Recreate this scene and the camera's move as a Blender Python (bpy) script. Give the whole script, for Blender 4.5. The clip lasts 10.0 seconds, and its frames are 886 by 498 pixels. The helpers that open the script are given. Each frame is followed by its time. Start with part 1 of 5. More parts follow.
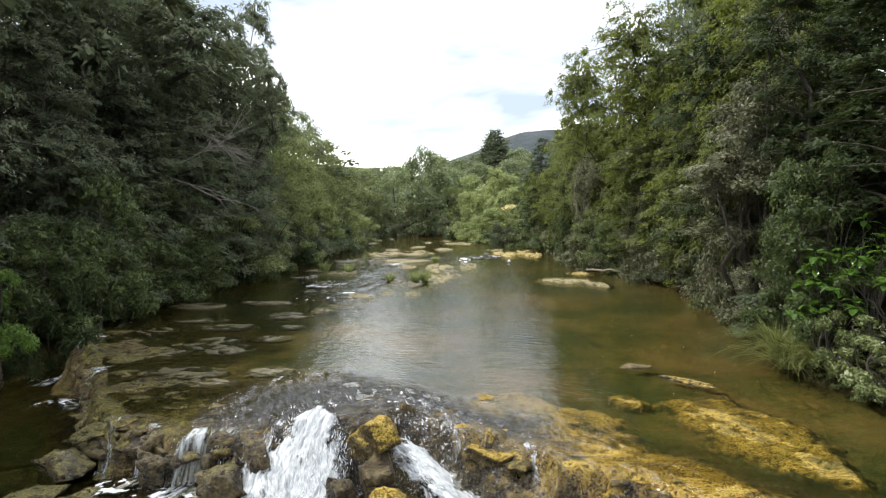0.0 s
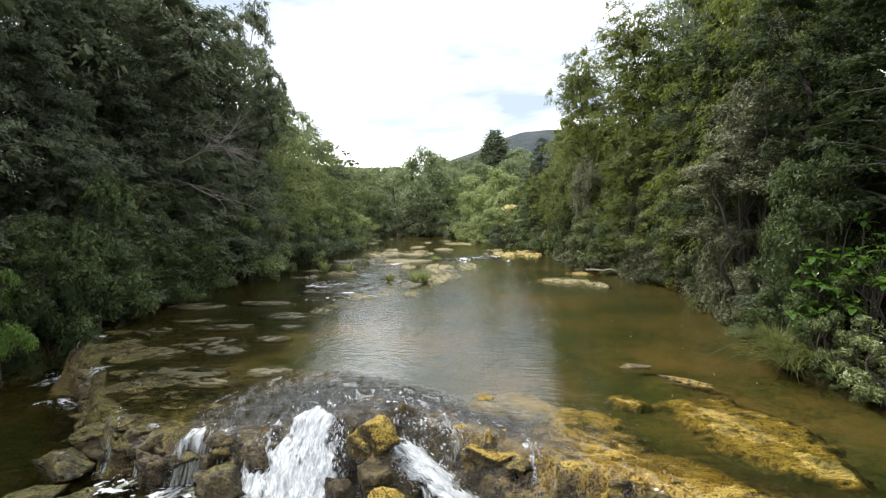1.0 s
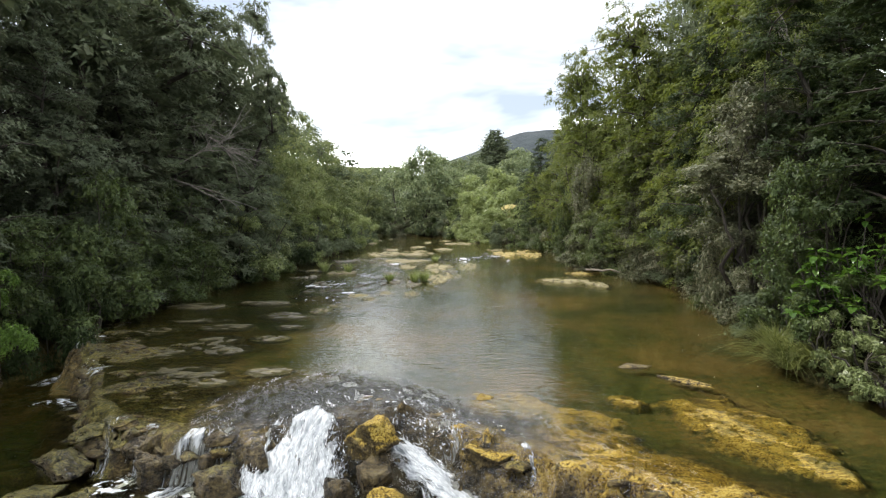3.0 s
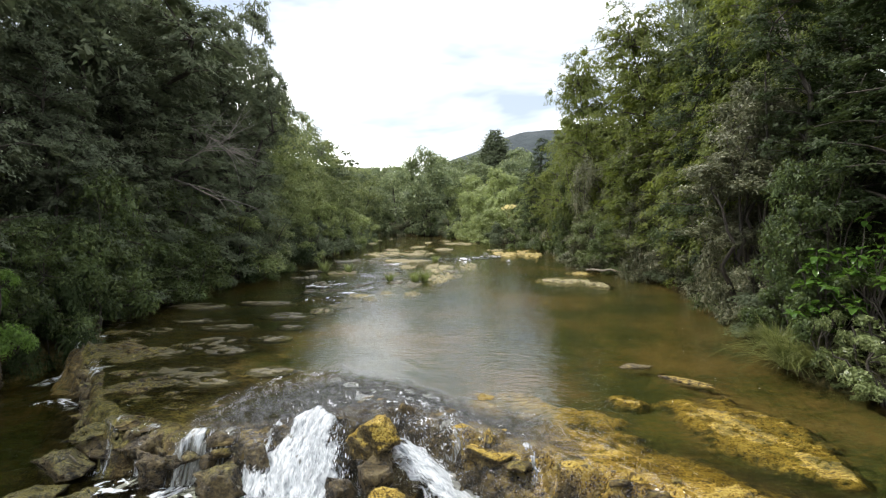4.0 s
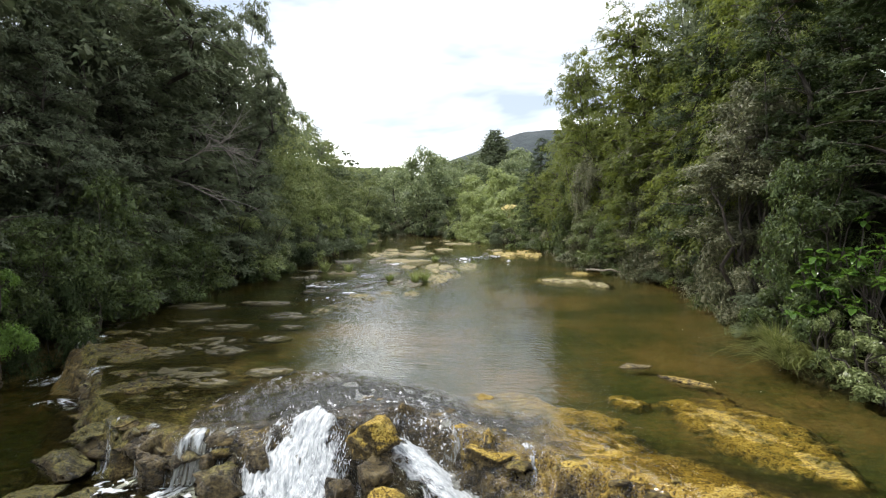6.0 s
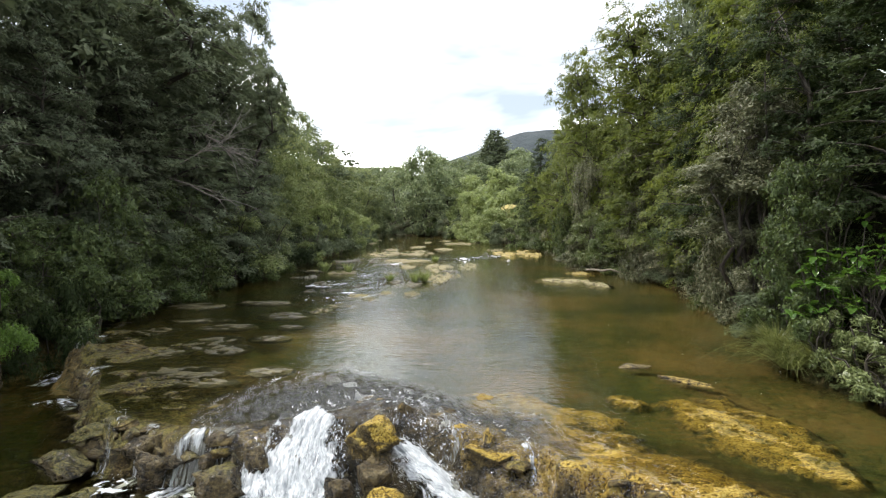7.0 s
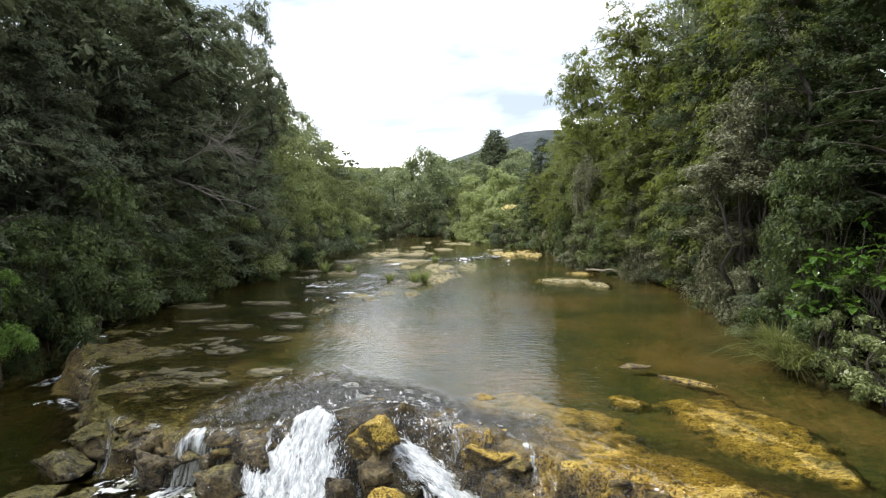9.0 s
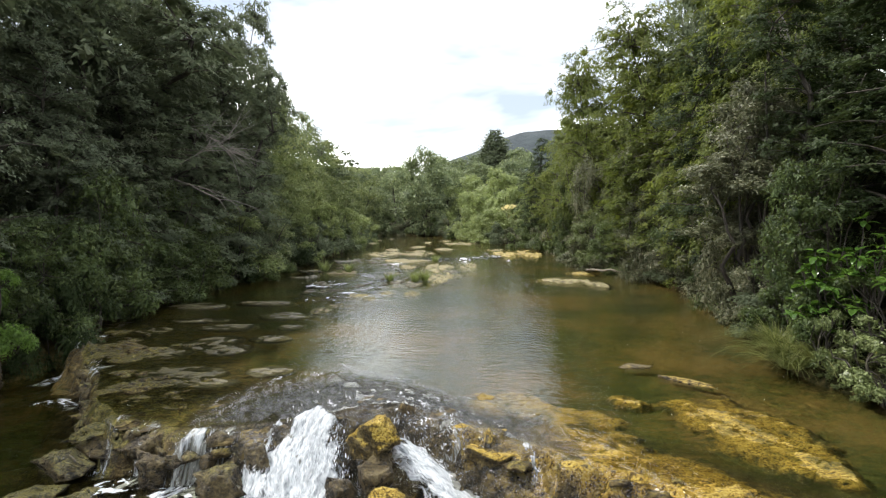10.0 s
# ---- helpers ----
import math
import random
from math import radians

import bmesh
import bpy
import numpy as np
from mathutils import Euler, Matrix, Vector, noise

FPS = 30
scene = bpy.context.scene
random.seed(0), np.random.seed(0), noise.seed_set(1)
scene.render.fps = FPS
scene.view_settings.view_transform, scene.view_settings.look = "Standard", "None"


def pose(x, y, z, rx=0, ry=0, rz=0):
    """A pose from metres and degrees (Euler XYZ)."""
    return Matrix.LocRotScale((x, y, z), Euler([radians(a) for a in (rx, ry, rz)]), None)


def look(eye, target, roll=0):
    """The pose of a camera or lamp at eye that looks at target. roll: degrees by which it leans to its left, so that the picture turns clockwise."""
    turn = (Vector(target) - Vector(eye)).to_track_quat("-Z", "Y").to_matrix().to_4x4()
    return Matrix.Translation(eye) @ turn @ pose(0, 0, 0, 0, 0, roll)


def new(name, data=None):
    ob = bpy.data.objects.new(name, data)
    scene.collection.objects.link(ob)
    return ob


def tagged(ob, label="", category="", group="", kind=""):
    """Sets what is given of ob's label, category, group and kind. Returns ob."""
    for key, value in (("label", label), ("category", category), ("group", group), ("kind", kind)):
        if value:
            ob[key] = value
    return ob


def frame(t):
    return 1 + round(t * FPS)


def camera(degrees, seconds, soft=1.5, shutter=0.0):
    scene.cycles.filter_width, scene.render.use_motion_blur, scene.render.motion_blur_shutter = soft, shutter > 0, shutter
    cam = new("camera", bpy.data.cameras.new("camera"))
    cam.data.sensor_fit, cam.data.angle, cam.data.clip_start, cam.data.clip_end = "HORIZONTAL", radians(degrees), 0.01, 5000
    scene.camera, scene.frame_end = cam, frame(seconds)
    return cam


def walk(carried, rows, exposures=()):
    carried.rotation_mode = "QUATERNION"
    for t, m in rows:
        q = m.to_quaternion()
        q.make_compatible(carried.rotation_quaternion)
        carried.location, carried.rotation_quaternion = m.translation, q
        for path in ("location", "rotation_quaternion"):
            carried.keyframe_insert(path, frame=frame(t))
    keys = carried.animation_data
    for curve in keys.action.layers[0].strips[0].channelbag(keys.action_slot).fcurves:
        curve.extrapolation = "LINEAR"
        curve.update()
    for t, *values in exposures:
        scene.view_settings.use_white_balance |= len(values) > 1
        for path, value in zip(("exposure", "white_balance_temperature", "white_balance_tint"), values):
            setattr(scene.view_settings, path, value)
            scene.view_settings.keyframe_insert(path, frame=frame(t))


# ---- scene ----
# ================= camera =================
CAM_H = 3.5
cam = camera(75, 10.0, 1.2)
walk(cam, [(t, pose(x, 0.0, CAM_H, 86.86, 0.0, 0.0)) for t, x in (
    (0.0, -0.012), (0.5, 0.0), (1.0, 0.008), (1.5, 0.024), (2.0, 0.028), (2.5, 0.03), (3.2, 0.016), (4.0, 0.0),
    (5.0, 0.0), (5.7, 0.002), (6.4, 0.012), (7.0, 0.015), (7.5, 0.018), (8.0, 0.016), (8.5, 0.008), (9.0, 0.002), (10.0, 0.0))],
     exposures=((0.0, 0.385), (1.5, 0.355), (5.5, 0.35), (7.0, 0.405), (10.0, 0.405)))

# ================= world, sun, exposure =================
SUN_EL, SUN_AZ = 58.0, -66.0          # azimuth from +y, negative to the left bank
world = bpy.data.worlds.new("sky")
scene.world = world
world.use_nodes = True
wn, wl = world.node_tree.nodes, world.node_tree.links
wn.clear()
w_out = wn.new("ShaderNodeOutputWorld")
w_bg = wn.new("ShaderNodeBackground")
w_bg.inputs["Strength"].default_value = 0.285
w_sky = wn.new("ShaderNodeTexSky")
w_sky.sky_type = "NISHITA"
w_sky.sun_disc = False
w_sky.sun_elevation = radians(SUN_EL)
w_sky.sun_rotation = radians(SUN_AZ)
w_co = wn.new("ShaderNodeTexCoord")
w_map = wn.new("ShaderNodeMapping")
w_map.inputs["Scale"].default_value = (1.9, 1.9, 6.5)
w_map.inputs["Location"].default_value = (0.35, 0.1, 0.4)
w_n = wn.new("ShaderNodeTexNoise")
w_n.inputs["Scale"].default_value = 1.7
w_n.inputs["Detail"].default_value = 4.0
w_n.inputs["Roughness"].default_value = 0.55
w_n.inputs["Distortion"].default_value = 0.25
w_r = wn.new("ShaderNodeValToRGB")
w_r.color_ramp.elements[0].position = 0.36
w_r.color_ramp.elements[0].color = (0.2, 0.225, 0.27, 1)
w_r.color_ramp.elements[1].position = 0.8
w_r.color_ramp.elements[1].color = (5.0, 4.97, 4.9, 1)
for w_pos, w_col in ((0.49, (0.35, 0.363, 0.388, 1)), (0.58, (0.8, 0.81, 0.82, 1))):
    w_r.color_ramp.elements.new(w_pos).color = w_col
w_sc = wn.new("ShaderNodeVectorMath")
w_sc.operation = "SCALE"
w_sc.inputs["Scale"].default_value = 9.5
w_mix = wn.new("ShaderNodeMixRGB")
w_mix.inputs["Fac"].default_value = 0.88
wl.new(w_co.outputs["Generated"], w_map.inputs["Vector"])
wl.new(w_map.outputs["Vector"], w_n.inputs["Vector"])
wl.new(w_n.outputs["Fac"], w_r.inputs["Fac"])
wl.new(w_r.outputs["Color"], w_sc.inputs[0])
wl.new(w_sky.outputs["Color"], w_mix.inputs["Color1"])
wl.new(w_sc.outputs["Vector"], w_mix.inputs["Color2"])
wl.new(w_mix.outputs["Color"], w_bg.inputs["Color"])
wl.new(w_bg.outputs["Background"], w_out.inputs["Surface"])

sun = new("sun", bpy.data.lights.new("sun", "SUN"))
sun.data.energy = 3.5
sun.data.angle = radians(1.5)
sun.data.color = (1.0, 0.96, 0.9)
_e, _a = radians(SUN_EL), radians(SUN_AZ)
sun.matrix_world = look((60 * math.sin(_a) * math.cos(_e), 60 * math.cos(_a) * math.cos(_e), 60 * math.sin(_e)), (0, 0, 0))

# ================= materials =================
def mat(name):
    m = bpy.data.materials.new(name)
    m.use_nodes = True
    m.node_tree.nodes.clear()
    return m, m.node_tree.nodes, m.node_tree.links


def ramp(n, stops):
    r = n.new("ShaderNodeValToRGB")
    while len(r.color_ramp.elements) < len(stops):
        r.color_ramp.elements.new(0.5)
    for e, (p, c) in zip(r.color_ramp.elements, stops):
        e.position, e.color = p, (*c, 1)
    return r


def noise_tex(n, l, scale, detail=4.0, rough=0.55, co=None, stretch=None, distort=0.0):
    t = n.new("ShaderNodeTexNoise")
    t.inputs["Scale"].default_value = scale
    t.inputs["Detail"].default_value = detail
    t.inputs["Roughness"].default_value = rough
    t.inputs["Distortion"].default_value = distort
    if co is None:
        c = n.new("ShaderNodeTexCoord")
        co = c.outputs["Object"]
    if stretch:
        mp = n.new("ShaderNodeMapping")
        mp.inputs["Scale"].default_value = stretch[:3]
        if len(stretch) > 3:
            mp.inputs["Rotation"].default_value = (0, 0, radians(stretch[3]))
        l.new(co, mp.inputs["Vector"])
        co = mp.outputs["Vector"]
    l.new(co, t.inputs["Vector"])
    return t


def math_node(n, l, op, a, b):
    m = n.new("ShaderNodeMath")
    m.operation = op
    for i, v in enumerate((a, b)):
        if isinstance(v, (int, float)):
            m.inputs[i].default_value = v
        else:
            l.new(v, m.inputs[i])
    return m.outputs[0]


def mix_col(n, l, fac, a, b, blend="MIX"):
    m = n.new("ShaderNodeMixRGB")
    m.blend_type = blend
    for s, v in zip(("Fac", "Color1", "Color2"), (fac, a, b)):
        if isinstance(v, (int, float)):
            m.inputs[s].default_value = v
        elif isinstance(v, tuple):
            m.inputs[s].default_value = (*v, 1)
        else:
            l.new(v, m.inputs[s])
    return m.outputs["Color"]


def bump(n, l, height, strength, dist):
    b = n.new("ShaderNodeBump")
    b.inputs["Strength"].default_value = strength
    b.inputs["Distance"].default_value = dist
    l.new(height, b.inputs["Height"])
    return b.outputs["Normal"]


def leaf_mat(name, dark, mid, light, glow, rough=0.45, trans=0.35, gloss=0.3):
    m, n, l = mat(name)
    out = n.new("ShaderNodeOutputMaterial")
    geo = n.new("ShaderNodeNewGeometry")
    obi = n.new("ShaderNodeObjectInfo")
    big = noise_tex(n, l, 0.45, 3.0, 0.6, geo.outputs["Position"])
    v = math_node(n, l, "MULTIPLY_ADD", geo.outputs["Random Per Island"], 0.55)
    v.node.inputs[2].default_value = -0.12
    v2 = math_node(n, l, "ADD", v, math_node(n, l, "MULTIPLY", obi.outputs["Random"], 0.22))
    v3 = math_node(n, l, "ADD", v2, math_node(n, l, "MULTIPLY", big.outputs["Fac"], 0.45))
    r = ramp(n, [(0.12, dark), (0.52, mid), (0.92, light)])
    l.new(v3, r.inputs["Fac"])
    p = n.new("ShaderNodeBsdfPrincipled")
    p.inputs["Roughness"].default_value = rough
    p.inputs["Specular IOR Level"].default_value = gloss
    l.new(r.outputs["Color"], p.inputs["Base Color"])
    t = n.new("ShaderNodeBsdfTranslucent")
    l.new(mix_col(n, l, 0.5, r.outputs["Color"], glow), t.inputs["Color"])
    mx = n.new("ShaderNodeMixShader")
    mx.inputs["Fac"].default_value = trans
    l.new(p.outputs[0], mx.inputs[1])
    l.new(t.outputs[0], mx.inputs[2])
    l.new(mx.outputs[0], out.inputs["Surface"])
    return m


def plain_mat(name, stops, scale, rough=0.8, bump_s=0.5, bump_d=0.02, stretch=None, fine=None):
    m, n, l = mat(name)
    out = n.new("ShaderNodeOutputMaterial")
    a = noise_tex(n, l, scale, 6.0, 0.65, None, stretch)
    b = noise_tex(n, l, fine or scale * 7, 4.0, 0.6, None, stretch)
    h = math_node(n, l, "ADD", math_node(n, l, "MULTIPLY", a.outputs["Fac"], 0.65), math_node(n, l, "MULTIPLY", b.outputs["Fac"], 0.35))
    r = ramp(n, stops)
    l.new(h, r.inputs["Fac"])
    p = n.new("ShaderNodeBsdfPrincipled")
    p.inputs["Roughness"].default_value = rough
    l.new(r.outputs["Color"], p.inputs["Base Color"])
    l.new(bump(n, l, h, bump_s, bump_d), p.inputs["Normal"])
    l.new(p.outputs[0], out.inputs["Surface"])
    return m


# blue added and contrast cut in these greens to imitate haze
LEAF_DARK_HAZE = leaf_mat("leaf_dark_haze", (0.085, 0.105, 0.066), (0.123, 0.148, 0.09), (0.172, 0.193, 0.115), (0.16, 0.19, 0.08), 0.6, 0.42, 0.12)
LEAF_MID = leaf_mat("leaf_mid", (0.03, 0.048, 0.018), (0.08, 0.115, 0.036), (0.17, 0.2, 0.07), (0.15, 0.19, 0.03))
LEAF_LIME = leaf_mat("leaf_lime", (0.05, 0.068, 0.018), (0.118, 0.148, 0.038), (0.24, 0.26, 0.075), (0.19, 0.225, 0.025), 0.5, 0.5, 0.2)
# greens darkened to stand in for the deep shade of the right bank
LEAF_SHADOWED = leaf_mat("leaf_shadowed", (0.02, 0.031, 0.012), (0.037, 0.056, 0.02), (0.066, 0.086, 0.032), (0.07, 0.095, 0.025), 0.55, 0.35, 0.15)
# same haze lift in the leaf colour, for trees in deep shade
LEAF_SHADE_HAZE = leaf_mat("leaf_shade_haze", (0.085, 0.105, 0.069), (0.118, 0.143, 0.091), (0.158, 0.179, 0.108), (0.14, 0.165, 0.065), 0.6, 0.42, 0.12)
# raised and blued: sunlight and haze mixed into the mid-distance leaf colour
LEAF_SUN_HAZE = leaf_mat("leaf_sun_haze", (0.085, 0.112, 0.052), (0.205, 0.245, 0.11), (0.33, 0.36, 0.165), (0.25, 0.29, 0.05), 0.45, 0.5)
# blue-grey of distant haze mixed into this leaf colour
LEAF_FAR_HAZE = leaf_mat("leaf_far_haze", (0.08, 0.105, 0.06), (0.2, 0.245, 0.13), (0.34, 0.39, 0.2), (0.17, 0.2, 0.05), 0.45, 0.45)
# green lightened to imitate a patch of sun on the bush
LEAF_GREEN_SUN = leaf_mat("leaf_green_sun", (0.05, 0.09, 0.018), (0.13, 0.22, 0.04), (0.24, 0.34, 0.08), (0.2, 0.32, 0.04), 0.4, 0.45)
# pale greens that carry the far bank's sunlight and haze in their colour
LEAF_PALE_HAZE = leaf_mat("leaf_pale_haze", (0.09, 0.12, 0.045), (0.24, 0.29, 0.12), (0.4, 0.44, 0.21), (0.28, 0.33, 0.07), 0.45, 0.5)
LEAF_GREY = leaf_mat("leaf_grey", (0.045, 0.055, 0.024), (0.15, 0.155, 0.085), (0.32, 0.305, 0.2), (0.13, 0.15, 0.05), 0.45, 0.28)
LEAF_PALE = leaf_mat("leaf_pale", (0.05, 0.066, 0.024), (0.15, 0.185, 0.066), (0.31, 0.35, 0.16), (0.18, 0.22, 0.05), 0.33, 0.3)
LEAF_GLOSS = leaf_mat("leaf_gloss", (0.022, 0.055, 0.012), (0.055, 0.11, 0.02), (0.14, 0.21, 0.05), (0.13, 0.24, 0.02), 0.22, 0.3)
LEAF_FLAX = leaf_mat("leaf_flax", (0.06, 0.075, 0.02), (0.16, 0.18, 0.055), (0.33, 0.33, 0.13), (0.2, 0.23, 0.04), 0.4, 0.35)
BARK = plain_mat("bark", [(0.3, (0.018, 0.015, 0.011)), (0.55, (0.06, 0.05, 0.038)), (0.75, (0.13, 0.115, 0.09))], 5.0, 0.9, 0.7, 0.03, (1, 1, 0.25))
DEADWOOD = plain_mat("deadwood", [(0.3, (0.12, 0.105, 0.09)), (0.7, (0.28, 0.255, 0.225))], 6.0, 0.85, 0.5, 0.02, (1, 1, 0.3))
DRIFTWOOD = plain_mat("driftwood", [(0.3, (0.12, 0.1, 0.07)), (0.7, (0.34, 0.3, 0.23))], 5.0, 0.8, 0.6, 0.02, (0.3, 1, 1))
SLAB = plain_mat("slab_rock", [(0.38, (0.03, 0.026, 0.012)), (0.46, (0.11, 0.094, 0.04)), (0.54, (0.25, 0.215, 0.105)), (0.66, (0.21, 0.195, 0.07))], 2.6, 0.8, 1.0, 0.08)
SLAB_YELLOW = plain_mat("slab_algae", [(0.36, (0.05, 0.038, 0.012)), (0.47, (0.19, 0.14, 0.035)), (0.56, (0.33, 0.26, 0.07)), (0.7, (0.36, 0.31, 0.13))], 2.2, 0.75, 0.9, 0.06)
SLAB_DARK = plain_mat("slab_wet", [(0.36, (0.02, 0.017, 0.007)), (0.48, (0.05, 0.042, 0.016)), (0.6, (0.11, 0.093, 0.034)), (0.72, (0.17, 0.146, 0.058))], 3.0, 0.5, 0.9, 0.05)
DRYGRASS = plain_mat("dry_grass", [(0.3, (0.2, 0.16, 0.05)), (0.6, (0.4, 0.33, 0.11))], 1.5, 0.9, 0.8, 0.1)
# forest tones shifted to blue-grey in place of haze over the distance
HILL_HAZE = plain_mat("hill_forest_haze", [(0.35, (0.012, 0.02, 0.024)), (0.5, (0.022, 0.032, 0.036)), (0.7, (0.04, 0.052, 0.052))], 0.05, 0.95, 1.0, 3.0)


def rock_mat(name="river_rock", wet=1.0):
    """River rock: brown wet stone with ochre algae and green moss on the upward faces."""
    m, n, l = mat(name)
    out = n.new("ShaderNodeOutputMaterial")
    geo = n.new("ShaderNodeNewGeometry")
    pos = geo.outputs["Position"]
    a = noise_tex(n, l, 1.1, 6.0, 0.65, pos)
    b = noise_tex(n, l, 7.0, 5.0, 0.65, pos)
    c = noise_tex(n, l, 30.0, 4.0, 0.7, pos)
    h = math_node(n, l, "ADD", math_node(n, l, "MULTIPLY", a.outputs["Fac"], 0.7), math_node(n, l, "MULTIPLY", b.outputs["Fac"], 0.95))
    h = math_node(n, l, "SUBTRACT", h, 0.325)
    seam = noise_tex(n, l, 1.0, 5.0, 0.7, pos, (2.2, 11.0, 8.0, 30), 0.5)
    h = math_node(n, l, "ADD", h, math_node(n, l, "MULTIPLY", math_node(n, l, "SUBTRACT", seam.outputs["Fac"], 0.5), 0.9))
    grit = math_node(n, l, "ADD", h, math_node(n, l, "MULTIPLY", math_node(n, l, "SUBTRACT", c.outputs["Fac"], 0.5), 1.0))
    stone = ramp(n, [(0.3, (0.014, 0.011, 0.006)), (0.43, (0.05, 0.037, 0.016)), (0.56, (0.105, 0.08, 0.034)), (0.72, (0.2, 0.162, 0.075))])
    l.new(grit, stone.inputs["Fac"])
    alg = ramp(n, [(0.3, (0.06, 0.038, 0.009)), (0.42, (0.21, 0.136, 0.022)), (0.54, (0.37, 0.255, 0.042)), (0.7, (0.47, 0.355, 0.095))])
    av = math_node(n, l, "ADD", math_node(n, l, "MULTIPLY", h, 0.6), math_node(n, l, "SUBTRACT", math_node(n, l, "MULTIPLY", c.outputs["Fac"], 1.8), 0.3))
    l.new(math_node(n, l, "SUBTRACT", av, 0.4), alg.inputs["Fac"])
    olive = ramp(n, [(0.34, (0.022, 0.022, 0.006)), (0.5, (0.075, 0.068, 0.015)), (0.68, (0.2, 0.17, 0.05))])
    l.new(math_node(n, l, "SUBTRACT", av, 0.4), olive.inputs["Fac"])
    moss = n.new("ShaderNodeAttribute")
    moss.attribute_name = "moss"
    alg_col = mix_col(n, l, moss.outputs["Fac"], alg.outputs["Color"], olive.outputs["Color"])
    stone_col = mix_col(n, l, 1.0, stone.outputs["Color"], (wet, wet * 0.96, wet * 0.92), "MULTIPLY")
    at = n.new("ShaderNodeAttribute")
    at.attribute_name = "algae"
    nz = n.new("ShaderNodeSeparateXYZ")
    l.new(geo.outputs["Normal"], nz.inputs[0])
    fac = math_node(n, l, "ADD", at.outputs["Fac"], math_node(n, l, "MULTIPLY", math_node(n, l, "SUBTRACT", b.outputs["Fac"], 0.5), 1.6))
    up = math_node(n, l, "MULTIPLY", fac, math_node(n, l, "POWER", math_node(n, l, "MAXIMUM", nz.outputs["Z"], 0.02), 0.8))
    fr = ramp(n, [(0.3, (0, 0, 0)), (0.62, (1, 1, 1))])
    l.new(up, fr.inputs["Fac"])
    col = mix_col(n, l, fr.outputs["Color"], stone_col, alg_col)
    # leaf litter, its tones halved to imitate shade under the bank foliage
    litter_shaded = ramp(n, [(0.3, (0.008, 0.007, 0.004)), (0.5, (0.018, 0.019, 0.009)), (0.7, (0.04, 0.037, 0.018))])
    l.new(h, litter_shaded.inputs["Fac"])
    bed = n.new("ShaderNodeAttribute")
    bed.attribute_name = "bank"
    col = mix_col(n, l, bed.outputs["Fac"], col, litter_shaded.outputs["Color"])
    silt = n.new("ShaderNodeAttribute")
    silt.attribute_name = "silt"
    siltc = ramp(n, [(0.34, (0.03, 0.04, 0.007)), (0.46, (0.072, 0.07, 0.013)), (0.56, (0.098, 0.073, 0.017)), (0.7, (0.16, 0.108, 0.032))])
    drift = noise_tex(n, l, 0.22, 3.0, 0.55, pos)
    l.new(math_node(n, l, "ADD", math_node(n, l, "MULTIPLY", grit, 0.75), math_node(n, l, "SUBTRACT", math_node(n, l, "MULTIPLY", drift.outputs["Fac"], 1.3), 0.52)), siltc.inputs["Fac"])
    col = mix_col(n, l, silt.outputs["Fac"], col, siltc.outputs["Color"])
    p = n.new("ShaderNodeBsdfPrincipled")
    l.new(col, p.inputs["Base Color"])
    rr = ramp(n, [(0.35, (0.28 * wet,) * 3), (0.65, (0.7 * wet,) * 3)])
    l.new(h, rr.inputs["Fac"])
    l.new(mix_col(n, l, bed.outputs["Fac"], rr.outputs["Color"], (0.95, 0.95, 0.95)), p.inputs["Roughness"])
    l.new(math_node(n, l, "SUBTRACT", 0.22 if wet == 1.0 else 0.45, math_node(n, l, "MULTIPLY", bed.outputs["Fac"], 0.2)), p.inputs["Specular IOR Level"])
    hh = math_node(n, l, "ADD", h, math_node(n, l, "MULTIPLY", c.outputs["Fac"], 0.3))
    l.new(bump(n, l, hh, 1.0, 0.09), p.inputs["Normal"])
    l.new(p.outputs[0], out.inputs["Surface"])
    return m


ROCK = rock_mat()
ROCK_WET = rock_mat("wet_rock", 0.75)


def water_mat(name, tint, stretch, scale, strength, rough):
    """Clear tinted water under a ruffled, glossy skin."""
    m, n, l = mat(name)
    out = n.new("ShaderNodeOutputMaterial")
    a = noise_tex(n, l, scale, 2.0, 0.5, None, stretch, 0.5)
    b = noise_tex(n, l, scale * 2.7, 2.0, 0.5, None, stretch, 0.3)
    h = math_node(n, l, "ADD", math_node(n, l, "MULTIPLY", a.outputs["Fac"], 0.6), math_node(n, l, "MULTIPLY", b.outputs["Fac"], 0.22))
    nm = bump(n, l, h, strength, 0.12)
    body = n.new("ShaderNodeBsdfRefraction")
    body.inputs["Color"].default_value = (*tint, 1)
    body.inputs["IOR"].default_value = 1.33
    body.inputs["Roughness"].default_value = 0.02
    skin = n.new("ShaderNodeBsdfGlossy")
    skin.inputs["Roughness"].default_value = rough
    fres = n.new("ShaderNodeFresnel")
    fres.inputs["IOR"].default_value = 1.33
    for q in (body, skin, fres):
        l.new(nm, q.inputs["Normal"])
    mx = n.new("ShaderNodeMixShader")
    l.new(fres.outputs[0], mx.inputs["Fac"])
    l.new(body.outputs[0], mx.inputs[1])
    l.new(skin.outputs[0], mx.inputs[2])
    l.new(mx.outputs[0], out.inputs["Surface"])
    return m


WATER = water_mat("pool_water", (0.74, 0.74, 0.61), (0.6, 1.5, 1.0), 3.6, 0.22, 0.01)


